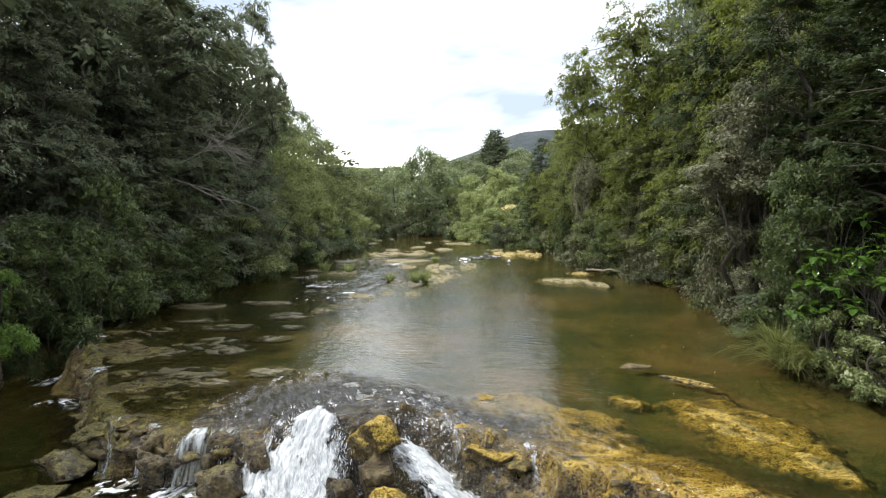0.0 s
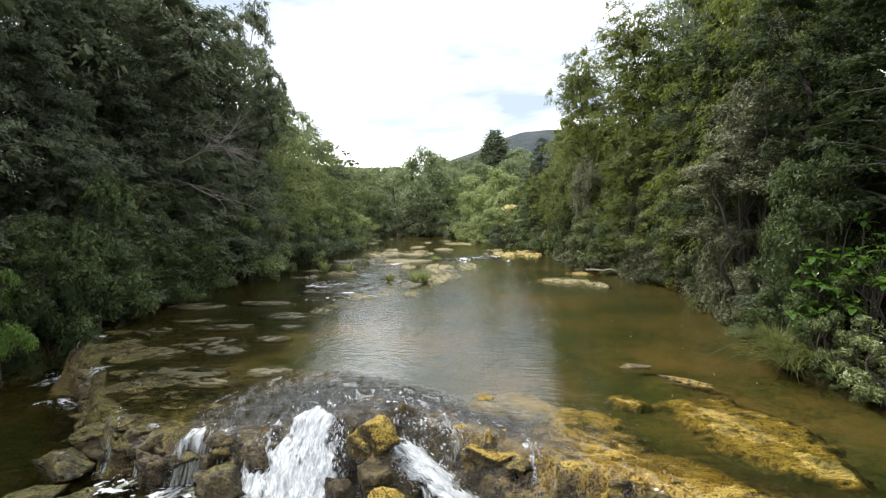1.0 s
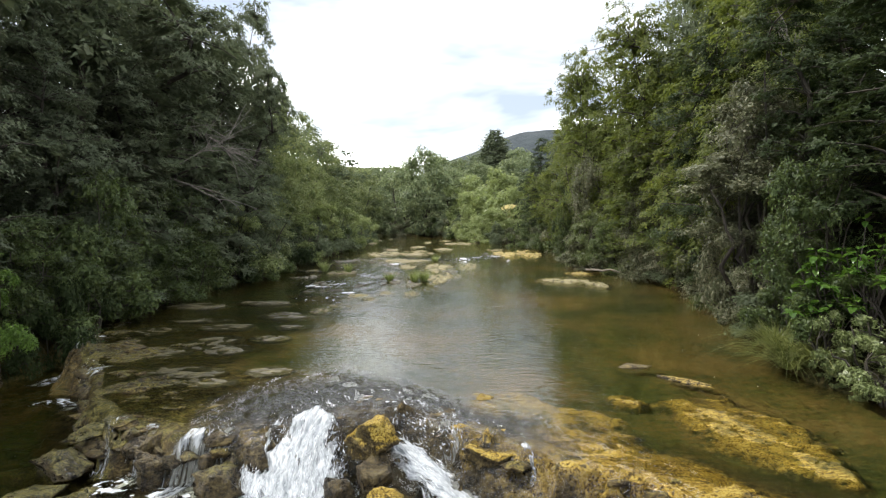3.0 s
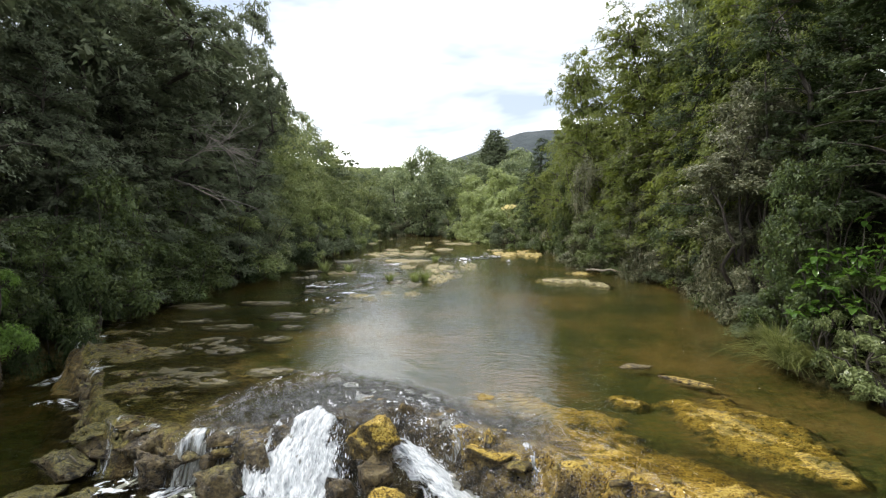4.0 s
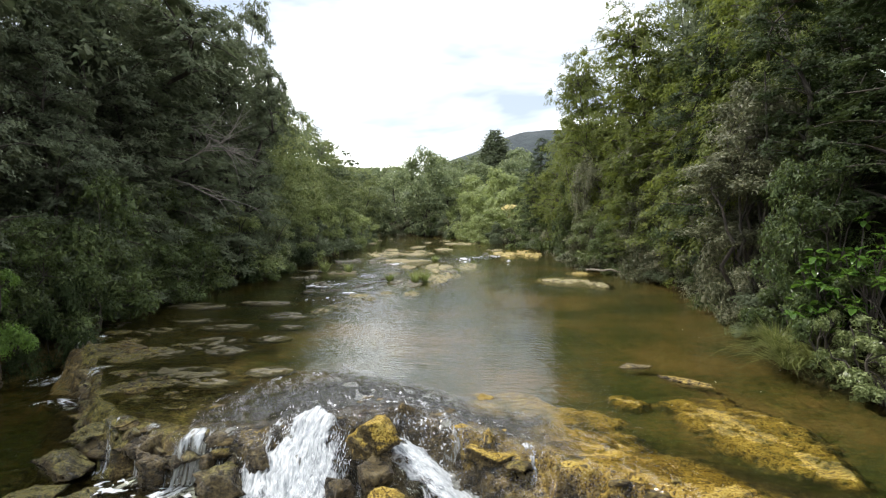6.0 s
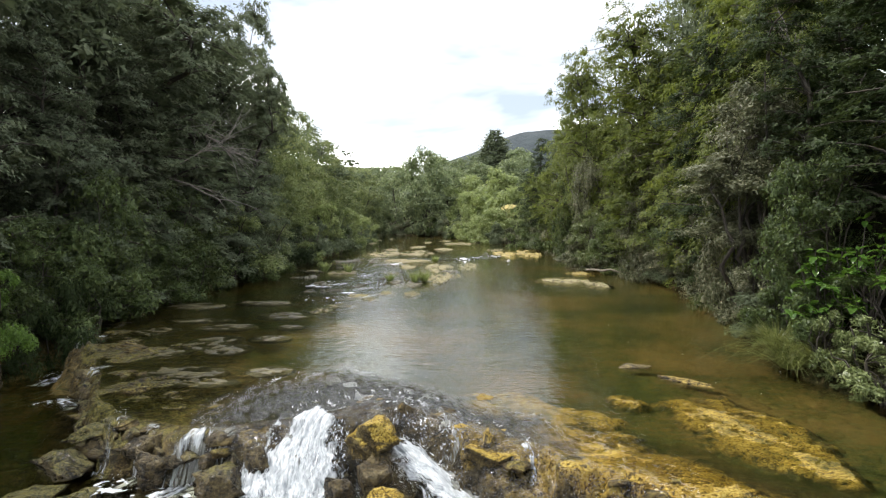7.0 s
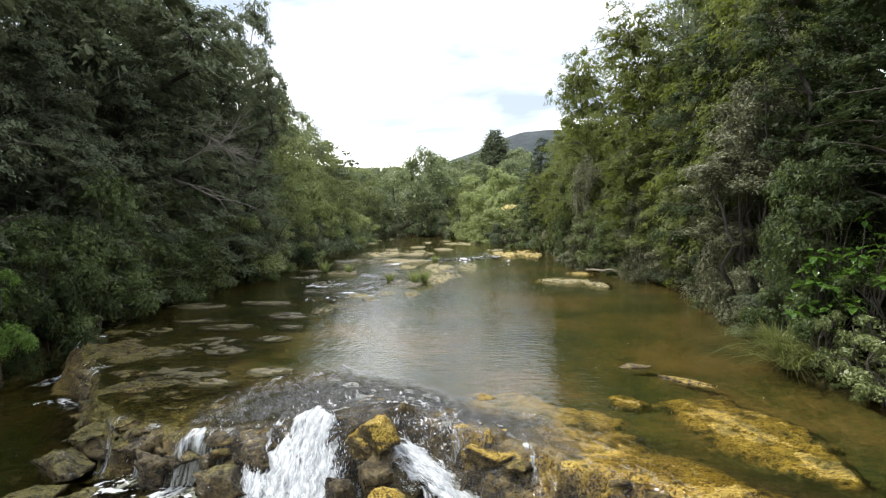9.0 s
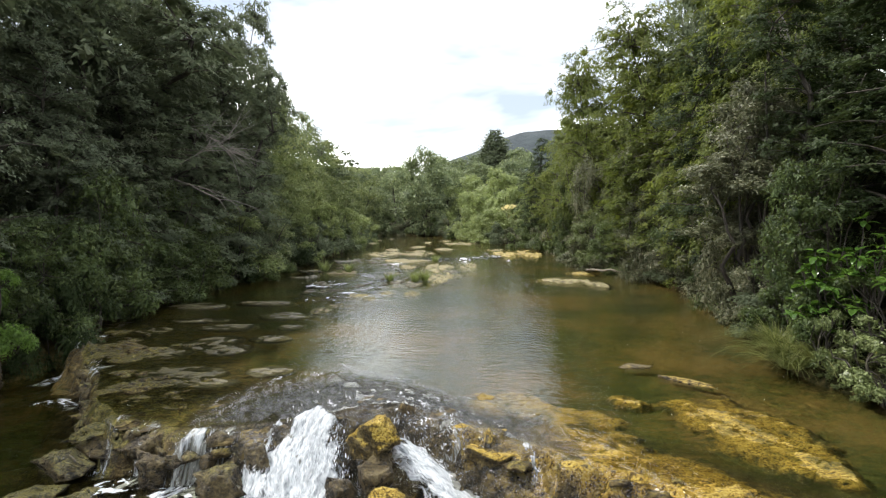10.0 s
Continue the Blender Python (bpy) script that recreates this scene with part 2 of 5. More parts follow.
def fast_water_mat():
    """Broken water over stone: clear, dark and glossy, with torn foam and painted glints along the flow."""
    m, n, l = mat("fast_water")
    out = n.new("ShaderNodeOutputMaterial")
    fl = n.new("ShaderNodeAttribute")
    fl.attribute_name = "flow"
    a = noise_tex(n, l, 1.0, 3.0, 0.6, fl.outputs["Vector"], (7.0, 2.6, 1.0), 0.8)
    b = noise_tex(n, l, 1.0, 2.0, 0.5, fl.outputs["Vector"], (26.0, 9.5, 1.0), 0.6)
    h = math_node(n, l, "ADD", math_node(n, l, "MULTIPLY", a.outputs["Fac"], 0.75), math_node(n, l, "MULTIPLY", b.outputs["Fac"], 0.2))
    nm = bump(n, l, h, 1.0, 0.14)
    clear = n.new("ShaderNodeBsdfPrincipled")
    clear.inputs["Base Color"].default_value = (0.7, 0.67, 0.55, 1)
    clear.inputs["Roughness"].default_value = 0.04
    clear.inputs["IOR"].default_value = 1.33
    clear.inputs["Transmission Weight"].default_value = 1.0
    deep = n.new("ShaderNodeBsdfPrincipled")
    deep.inputs["Base Color"].default_value = (0.028, 0.028, 0.025, 1)
    deep.inputs["Roughness"].default_value = 0.14
    deep.inputs["IOR"].default_value = 1.36
    for q in (clear, deep):
        l.new(nm, q.inputs["Normal"])
    mx = n.new("ShaderNodeMixShader")
    dp = n.new("ShaderNodeAttribute")
    dp.attribute_name = "depth"
    l.new(math_node(n, l, "MULTIPLY_ADD", dp.outputs["Fac"], 1.1), nm.node.inputs["Strength"])
    nm.node.inputs["Strength"].links[0].from_node.inputs[2].default_value = 0.03
    l.new(dp.outputs["Fac"], mx.inputs["Fac"])
    l.new(clear.outputs[0], mx.inputs[1])
    l.new(deep.outputs[0], mx.inputs[2])
    # diffuse white serves as foam and as painted sky glints on the ripples
    foam_glint = n.new("ShaderNodeBsdfPrincipled")
    foam_glint.inputs["Base Color"].default_value = (0.8, 0.82, 0.84, 1)
    foam_glint.inputs["Roughness"].default_value = 0.35
    ed = n.new("ShaderNodeAttribute")
    ed.attribute_name = "foam"
    c = noise_tex(n, l, 1.0, 2.0, 0.55, fl.outputs["Vector"], (34.0, 8.0, 1.0), 0.8)
    fr = ramp(n, [(0.57, (0, 0, 0)), (0.7, (0.8, 0.8, 0.8))])
    l.new(math_node(n, l, "ADD", math_node(n, l, "ADD", math_node(n, l, "MULTIPLY", a.outputs["Fac"], 0.45), math_node(n, l, "MULTIPLY", c.outputs["Fac"], 0.55)), ed.outputs["Fac"]), fr.inputs["Fac"])
    mf = n.new("ShaderNodeMixShader")
    l.new(fr.outputs["Color"], mf.inputs["Fac"])
    l.new(mx.outputs[0], mf.inputs[1])
    l.new(foam_glint.outputs[0], mf.inputs[2])
    gone = n.new("ShaderNodeAttribute")
    gone.attribute_name = "cover"
    t = n.new("ShaderNodeBsdfTransparent")
    mt = n.new("ShaderNodeMixShader")
    l.new(gone.outputs["Fac"], mt.inputs["Fac"])
    l.new(t.outputs[0], mt.inputs[1])
    l.new(mf.outputs[0], mt.inputs[2])
    l.new(mt.outputs[0], out.inputs["Surface"])
    return m


WATER_FAST = fast_water_mat()


def foam_mat(name, lo, hi, stretch):
    m, n, l = mat(name)
    out = n.new("ShaderNodeOutputMaterial")
    p = n.new("ShaderNodeBsdfPrincipled")
    p.inputs["Roughness"].default_value = 0.5
    p.inputs["Subsurface Weight"].default_value = 0.0
    t = n.new("ShaderNodeBsdfTransparent")
    uv = n.new("ShaderNodeAttribute")
    uv.attribute_name = "flow"
    a = noise_tex(n, l, 1.0, 5.0, 0.65, uv.outputs["Vector"], stretch, 0.6)
    r = ramp(n, [(lo, (0, 0, 0)), (hi, (1, 1, 1))])
    edge = n.new("ShaderNodeAttribute")
    edge.attribute_name = "edge"
    l.new(math_node(n, l, "ADD", a.outputs["Fac"], edge.outputs["Fac"]), r.inputs["Fac"])
    tone = ramp(n, [(0.36, (0.2, 0.225, 0.24)), (0.48, (0.46, 0.49, 0.51)), (0.62, (0.78, 0.8, 0.81))])
    fine = noise_tex(n, l, 1.0, 4.0, 0.65, uv.outputs["Vector"], (stretch[0] * 2.5, stretch[1] * 2.0, 1.0), 0.8)
    mixed = math_node(n, l, "ADD", math_node(n, l, "MULTIPLY", a.outputs["Fac"], 0.5), math_node(n, l, "MULTIPLY", fine.outputs["Fac"], 0.5))
    l.new(mixed, tone.inputs["Fac"])
    l.new(tone.outputs["Color"], p.inputs["Base Color"])
    l.new(bump(n, l, mixed, 1.0, 0.14), p.inputs["Normal"])
    mx = n.new("ShaderNodeMixShader")
    l.new(r.outputs["Color"], mx.inputs["Fac"])
    l.new(t.outputs[0], mx.inputs[1])
    l.new(p.outputs[0], mx.inputs[2])
    l.new(mx.outputs[0], out.inputs["Surface"])
    return m


FOAM = foam_mat("white_water", 0.38, 0.6, (11.0, 3.0, 1.0))
FOAM_FLECK = foam_mat("foam_flecks", 0.56, 0.63, (15.0, 3.2, 1.0))
FOAM_VEIL = foam_mat("veil_water", 0.5, 0.7, (12.0, 3.6, 1.0))

# ================= mesh helpers =================
def np_mesh(name, verts, faces, material, smooth=True):
    """A mesh from numpy vertices and equal-sided faces."""
    me = bpy.data.meshes.new(name)
    verts, faces = np.asarray(verts, np.float32), np.asarray(faces, np.int32)
    k = faces.shape[1]
    me.vertices.add(len(verts))
    me.vertices.foreach_set("co", verts.ravel())
    me.loops.add(faces.size)
    me.loops.foreach_set("vertex_index", faces.ravel())
    me.polygons.add(len(faces))
    me.polygons.foreach_set("loop_start", np.arange(0, faces.size, k, dtype=np.int32))
    me.polygons.foreach_set("use_smooth", np.full(len(faces), smooth))
    me.update(calc_edges=True)
    me.materials.append(material)
    return me


def attr(me, name, values):
    a = me.attributes.new(name, "FLOAT", "POINT")
    a.data.foreach_set("value", np.asarray(values, np.float32))


def attr_vec(me, name, values):
    a = me.attributes.new(name, "FLOAT_VECTOR", "POINT")
    a.data.foreach_set("vector", np.asarray(values, np.float32).ravel())


def part_mesh(name, me, parent, label="", m=None):
    ob = new(name, me)
    ob.parent = parent
    if m is not None:
        ob.matrix_basis = m
    return tagged(ob, label)


def lattice(ix, iy, seed):
    h = (ix * 374761393 + iy * 668265263 + seed * 1442695041) & 0xFFFFFFFF
    h = ((h ^ (h >> 13)) * 1274126177) & 0xFFFFFFFF
    return ((h ^ (h >> 16)) & 0xFFFF) / 65535.0


def vnoise(x, y, seed=0):
    """Smooth value noise, 0 to 1."""
    x, y = np.asarray(x, float), np.asarray(y, float)
    ix, iy = np.floor(x).astype(np.int64), np.floor(y).astype(np.int64)
    fx, fy = x - ix, y - iy
    fx, fy = fx * fx * (3 - 2 * fx), fy * fy * (3 - 2 * fy)
    a, b = lattice(ix, iy, seed), lattice(ix + 1, iy, seed)
    c, d = lattice(ix, iy + 1, seed), lattice(ix + 1, iy + 1, seed)
    return (a * (1 - fx) + b * fx) * (1 - fy) + (c * (1 - fx) + d * fx) * fy


def fbm(x, y, octaves=4, seed=0, gain=0.5):
    """Fractal noise around 0, within about -0.5 to 0.5."""
    v, amp, tot = 0.0, 1.0, 0.0
    for o in range(octaves):
        v = v + amp * (vnoise(np.asarray(x) * 2 ** o, np.asarray(y) * 2 ** o, seed + o) - 0.5)
        tot, amp = tot + amp, amp * gain
    return v / tot


def blocks(x, y, seed):
    """Fractured stone: each cell's height with its own tilt, and the distance to its cracks."""
    x, y = np.asarray(x, float), np.asarray(y, float)
    ix, iy = np.floor(x).astype(np.int64), np.floor(y).astype(np.int64)
    best, second, height = np.full(x.shape, 9.0), np.full(x.shape, 9.0), np.zeros(x.shape)
    for i in (-1, 0, 1):
        for j in (-1, 0, 1):
            cx, cy = ix + i, iy + j
            dx, dy = x - cx - lattice(cx, cy, seed), y - cy - lattice(cx, cy, seed + 1)
            d = np.sqrt(dx * dx + dy * dy)
            h = lattice(cx, cy, seed + 2) - 0.5 + 0.9 * (lattice(cx, cy, seed + 3) - 0.5) * dx + 0.9 * (lattice(cx, cy, seed + 4) - 0.5) * dy
            near = d < best
            second = np.where(near, best, np.minimum(second, d))
            height = np.where(near, h, height)
            best = np.where(near, d, best)
    return height, second - best


def sstep(a, b, x):
    t = np.clip((np.asarray(x, float) - a) / (b - a), 0, 1)
    return t * t * (3 - 2 * t)


# ================= ground: one sheet of river bed, ledge, banks and hills =================
LEFT_Y, LEFT_X = (-60, 5, 14, 22, 34, 50, 80, 100, 130), (-16, -13, -11.4, -11.4, -10.8, -10.6, -10.8, -12.5, -16)
RIGHT_Y, RIGHT_X = (-60, 5, 10, 14, 18, 24, 33, 39, 47, 55, 65, 76, 90, 100, 112, 130), (9.0, 8.3, 8.1, 8.1, 9.4, 11.6, 11.5, 9.8, 10.3, 10.9, 10.2, 7.0, 3.5, 0.5, -7.5, -16.2)
LIP_X = (-14, -10.5, -8.1, -7.1, -5.65, -4.4, -3.4, -2.4, -1.5, -0.7, 0.4, 1.5, 3.0, 4.2, 6, 10)
LIP_Y = (20.5, 17.4, 13.3, 11.7, 10.0, 9.35, 9.5, 9.85, 10.6, 10.7, 9.6, 8.5, 7.4, 6.6, 5.4, 4.6)


def lip(x):
    return np.interp(x, LIP_X, LIP_Y) + (0.35 + 0.7 * sstep(-4.8, -6.5, x)) * fbm(np.asarray(x) * 1.3, 0 * np.asarray(x) + 3.3, 4, 40)


# shallow rock shelves under the water: centre, half sizes, turn in degrees, top height
SHELVES = ((5.1, 9.5, 1.0, 1.75, 5, 0.015), (5.3, 8.1, 0.55, 0.8, 0, 0.01), (3.55, 10.9, 0.38, 0.45, 20, 0.0), (4.5, 10.7, 0.5, 0.45, 0, 0.01),
           (1.3, 10.7, 0.85, 0.9, -10, -0.06), (2.3, 8.6, 1.0, 1.2, 25, 0.01), (0.75, 9.3, 0.5, 0.6, -30, 0.0),
           (0.75, 11.3, 0.2, 0.16, 0, -0.01), (3.2, 7.6, 0.7, 0.8, 25, 0.0), (2.4, 10.0, 0.8, 0.6, -25, -0.1))


def shelf_field(x, y):
    top, amount = np.full(np.shape(x), -9.0), np.zeros(np.shape(x))
    for cx, cy, rx, ry, a, h in SHELVES:
        ca, sa = math.cos(radians(a)), math.sin(radians(a))
        u, v = ((x - cx) * ca + (y - cy) * sa) / rx, (-(x - cx) * sa + (y - cy) * ca) / ry
        d = np.sqrt(u * u + v * v) + 0.85 * fbm(x * 2.0, y * 1.7, 6, 9, 0.68)
        f = sstep(1.2, 0.72, d)
        top = np.maximum(top, h - 0.45 * (1 - f) - 0.03 * d)
        amount = np.maximum(amount, f)
    patch = 0.45 + 0.55 * sstep(-0.1, 0.08, fbm(x * 4.2 + 0.8 * y, y * 2.6, 5, 63, 0.62))
    return top, amount * patch


def ground_parts(x, y):
    x, y = np.asarray(x, float), np.asarray(y, float)
    wob = 1.2 * fbm(x * 0.25, y * 0.25, 3, 5)
    xl, xr = np.interp(y, LEFT_Y, LEFT_X) + wob, np.interp(y, RIGHT_Y, RIGHT_X) + wob
    s = (y - lip(x)) * 0.8
    # pool bed
    depth = -0.55 + 0.25 * fbm(x * 0.5, y * 0.5, 4, 11)
    depth = depth + 0.24 * sstep(5.5, 1.0, s) * sstep(-0.5, 1.5, x)
    depth = depth + 0.3 * sstep(1.0, -4.0, x) * sstep(30, 16, y)
    depth = depth + 0.28 * sstep(26, 34, y) * sstep(75, 50, y) * (0.6 + fbm(x * 0.3, y * 0.3, 3, 31))
    # stone ledge, grained along its strata
    gu, gv = x * 0.86 + y * 0.5, -x * 0.5 + y * 0.86
    grain = fbm(gu * 0.9, gv * 3.6, 5, 17, 0.55)
    rise = 0.9 * fbm(gu * 0.3, gv * 0.75, 3, 18) + 0.35 * fbm(x * 1.2, y * 1.2, 3, 19)
    stair = rise / 0.085
    strata = 0.085 * (np.floor(stair) + sstep(0.7, 1.0, stair - np.floor(stair)))
    split = np.abs(fbm(gu * 0.8 + 0.3 * gv, gv * 2.2, 4, 65, 0.6))
    wx, wy = x + 0.25 * fbm(x * 2, y * 2, 3, 68), y + 0.25 * fbm(x * 2, y * 2, 3, 69)
    bh, bc = blocks((wx * 0.86 + wy * 0.5) * 0.9, (-wx * 0.5 + wy * 0.86) * 2.0, 70)
    fh, fc = blocks(wx * 2.1, wy * 1.7, 71)
    shelf = -0.03 - 0.03 * sstep(2.0, 4.0, s) + 0.06 * sstep(2.2, 0.3, s) + 0.085 * bh - 0.05 * sstep(0.09, 0.0, bc) + 0.025 * fh + 0.24 * strata + 0.08 * grain + 0.1 * fbm(x * 6, y * 6, 4, 66, 0.7) - 0.1 * sstep(0.03, 0.0, split) - 0.03 * np.clip(s, 0, 9) / 3
    left = sstep(0.2, -1.0, x + 3.3 + 0.5 * (y - 11.0) + 1.4 * fbm(x * 0.7, y * 0.7, 3, 8)) * sstep(7.5, 4.5, s + 3.5 * fbm(x * 0.35, y * 0.35, 3, 21))
    near = sstep(1.1, 0.25, s)
    bed = depth * (1 - left) + np.clip(shelf, -0.3, 0.12) * left
    bed = bed * (1 - near) + (-0.03 + 0.08 * bh + 0.05 * fh + 0.12 * grain + 0.2 * strata) * near
    top, amount = shelf_field(x, y)
    bed = bed + 0.5 * (0.06 * fh - 0.07 * sstep(0.06, 0.0, fc) + 0.14 * fbm(x * 3.0, y * 2.2, 5, 61, 0.62) + 0.1 * fbm(x * 8, y * 8, 3, 64, 0.7)) * near * sstep(0.2, 1.4, x)
    crack = np.abs(fbm(x * 1.6 + 0.5 * y, y * 0.55, 4, 62, 0.55))
    rug = 0.05 * fh - 0.08 * sstep(0.06, 0.0, fc) + 0.07 * bh + 0.12 * fbm(x * 3.0, y * 2.2, 5, 61, 0.62) - 0.3 * sstep(0.035, 0.0, crack) + 0.09 * fbm(x * 8, y * 8, 3, 64, 0.7)
    bed = np.maximum(bed, np.where(s > -0.2, top + rug * 0.5, -9))
    # drop below the ledge, in steps
    d = np.clip(-s, 0, 9)
    wall = 1.15 - 0.65 * sstep(-2.9, -3.4, x) + 1.25 * sstep(-8.1, -9.5, x)
    stepn = fbm(x * 1.1, y * 1.1, 3, 77)
    fall = -1.25 * np.clip(sstep(0, 1, d / wall) * 0.55 + sstep(0.45, 1.0, d / wall + 0.5 * stepn) * 0.45, 0, 1)
    bed = np.where(s < 0, bed + fall + (0.42 * bh + 0.26 * fh - 0.2 * sstep(0.1, 0.0, fc) + 0.3 * fbm(x * 1.7, y * 1.7, 5, 78, 0.6)) * sstep(0, 0.5, d) * sstep(4, 1.2, d), bed)
    bed = bed + 0.36 * sstep(1.3, 2.8, d) * sstep(12.5, 10.0, y)
    spur = np.exp(-((x + 6.35) / 0.85) ** 2 - ((y - 9.75) / 0.75) ** 2)
    bed = bed + np.where(s < -0.2, spur * (0.62 + 0.5 * bh + 0.4 * fh + 0.5 * fbm(x * 2.2, y * 2.2, 4, 79, 0.6)), 0)
    # banks
    dl, dr = xl - x, x - xr
    rise_l = np.minimum(0.55 * dl, 5.0 + 0.16 * dl) + 0.5 * fbm(x * 0.3, y * 0.3, 4, 51)
    rise_r = np.minimum(0.5 * dr + (0.2 + 1.1 * sstep(21, 16, y)) * np.clip(dr - 1.0, 0, 9), 6.5 + 0.2 * dr) + 0.5 * fbm(x * 0.3, y * 0.3, 4, 52)
    rise_r = rise_r * (1 - 0.6 * sstep(60, 85, y))
    far = 6 * sstep(112, 220, y) + 26 * sstep(150, 520, y)
    out = np.maximum(dl, dr)
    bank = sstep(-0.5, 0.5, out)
    land = np.where(dl > dr, np.minimum(rise_l, 16), np.minimum(rise_r, 22)) + far + 0.1
    z = bed * (1 - bank) + land * bank
    algae = np.clip(amount * 1.2 + sstep(0.1, 1.0, x) * sstep(1.0, -0.1, s) * 0.55 + left * 0.5 + 0.2 * sstep(0.2, -0.4, s), 0, 1.2) * sstep(-3.5, -1.5, s)
    algae = algae * np.where(x < -7.4, sstep(-1.0, -0.4, s), 1) + 0.55 * spur
    silt = np.maximum((1 - left) * (1 - amount) * sstep(0.3, 1.4, s), sstep(-0.9, -1.5, s) * (1 - sstep(0.15, 0.4, spur))) * (1 - bank)
    return z, algae, bank, silt


def ground_z(x, y):
    return float(ground_parts(np.array([x]), np.array([y]))[0][0])


def spaced(*runs):
    out = []
    for a, b, st in runs:
        out.append(np.arange(a, b, st))
    return np.concatenate(out + [np.array([runs[-1][1]])])


def sheet(xs, ys, zfun):
    gx, gy = np.meshgrid(xs, ys)
    z = zfun(gx, gy)
    v = np.stack([gx, gy, z], -1).reshape(-1, 3)
    nx, ny = len(xs), len(ys)
    i = (np.arange(ny - 1)[:, None] * nx + np.arange(nx - 1)[None, :]).ravel()
    return v, np.stack([i, i + 1, i + nx + 1, i + nx], -1)


gxs = spaced((-900, -60, 60), (-60, -20, 4), (-20, -11.4, 0.5), (-11.4, 7.4, 0.06), (7.4, 14, 0.3), (14, 60, 3), (60, 900, 60))
gys = spaced((-80, 0, 8), (0, 6, 0.6), (6, 13, 0.055), (13, 20, 0.11), (20, 70, 0.6), (70, 130, 3), (130, 900, 35))
_hold = {}


def _gz(gx, gy):
    z, _hold["algae"], _hold["bank"], _hold["silt"] = ground_parts(gx, gy)
    return z


gv, gf = sheet(gxs, gys, _gz)
gme = np_mesh("ground", gv, gf, ROCK)
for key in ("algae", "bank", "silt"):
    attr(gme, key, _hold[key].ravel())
attr(gme, "moss", sstep(-2.6, -4.2, gv[:, 0]))
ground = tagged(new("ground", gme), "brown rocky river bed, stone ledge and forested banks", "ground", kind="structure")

# ================= water =================
POOL_SLIDE = 0.3          # metres that the pool's ripples drift downstream in the clip


def pool_mesh():
    xs = spaced((-19, -12, 1.0), (-12, 9, 0.15), (9, 13, 1.0))
    vs = spaced((0, 3, 0.15), (3, 20, 1.0), (20, 125, 5.0))
    gx, gv2 = np.meshgrid(xs, vs)
    y = lip(gx) + 0.06 + POOL_SLIDE + gv2
    z = 0.006 * fbm(gx * 1.5, y * 0.8, 3, 91)
    v = np.stack([gx, y, z], -1).reshape(-1, 3)
    nx, ny = len(xs), len(vs)
    i = (np.arange(ny - 1)[:, None] * nx + np.arange(nx - 1)[None, :]).ravel()
    return np_mesh("pool", v, np.stack([i, i + 1, i + nx + 1, i + nx], -1), WATER)


pool = tagged(new("water", pool_mesh()), "clear brown-green slow river pool, rippled surface", "water", kind="structure")
pool.visible_shadow = False


def run_mesh():
    """Fast broken water that gathers above the ledge and spills over its lip, following the stone."""
    xs = spaced((-6.2, 6.4, 0.04))
    k = np.linspace(0, 1, 120)
    gx, gk = np.meshgrid(xs, k)
    reach = np.interp(gx, (-6.2, -4.8, -3.8, -2.4, -1.6, -0.8, 0.4, 2.0, 6.4), (1.8, 2.2, 3.6, 4.0, 3.0, 2.1, 1.9, 1.9, 1.9)) + 0.6 * fbm(gx * 1.4, gx * 0, 3, 96)
    gs = -1.3 + (reach + 1.3) * gk
    y = lip(gx) + gs
    g = ground_parts(gx, y)[0]
    soft = ground_parts(gx, y + 0.12)[0] * 0.5 + ground_parts(gx + 0.1, y)[0] * 0.5
    wild = sstep(0.0, 0.4, 1 - gk)
    ridges = np.abs(fbm(gx * 3.0 + 0.8 * y, y * 1.3, 4, 93, 0.6))
    flat = 0.016 + wild * ((0.25 + 0.75 * sstep(2.4, 0.6, gx)) * (0.2 * (0.12 - ridges) + 0.07 * fbm(gx * 6, y * 3.0, 4, 97, 0.55)))
    follow = np.maximum(g, soft) * 0.7 + np.minimum(g, soft) * 0.3 + 0.03 + 0.16 * fbm(gx * 5.5, y * 2.0, 4, 94, 0.6)
    w = sstep(0.4, -0.1, gs)
    z = flat * (1 - w) + np.minimum(follow, 0.05) * w
    v = np.stack([gx, y, z], -1).reshape(-1, 3)
    nx, ny = len(xs), len(k)
    i = (np.arange(ny - 1)[:, None] * nx + np.arange(nx - 1)[None, :]).ravel()
    me = np_mesh("run", v, np.stack([i, i + 1, i + nx + 1, i + nx], -1), WATER_FAST)
    attr_vec(me, "flow", np.stack([gx + 0.35 * y, y + 1.6 * z, 0 * y], -1).reshape(-1, 3))
    # where the white of foam and painted glitter is spread over the spill
    mid = sstep(-3.6, -2.6, gx) * sstep(1.5, 0.1, gx)
    face = sstep(-1.3, -0.7, gx) * sstep(2.2, 1.0, gx) * sstep(0.5, 0.0, gs)
    attr(me, "foam", (0.1 * mid * sstep(2.4, 0.3, gs) + 0.03 * face + 0.05 * (z > 0.03) - 0.12 * (1 - mid) - 0.125).ravel())
    attr(me, "cover", sstep(0.35, 0.6, sstep(0.0, 0.3, 1 - gk) * sstep(-5.4, -3.4, gx) + 0.9 * fbm(gx * 4 + 1.5 * y, y * 2.2, 4, 98, 0.6) * sstep(1, 0.6, np.abs(2 * np.minimum(1 - gk, 0.5) - 0.3))).ravel())
    attr(me, "depth", (0.02 + (0.45 + 0.42 * sstep(-0.2, 0.4, gs)) * sstep(2.4, 1.0, gx) * sstep(-4.8, -3.2, gx) * sstep(0.1, 0.45, 1 - gk)).ravel())
    return me


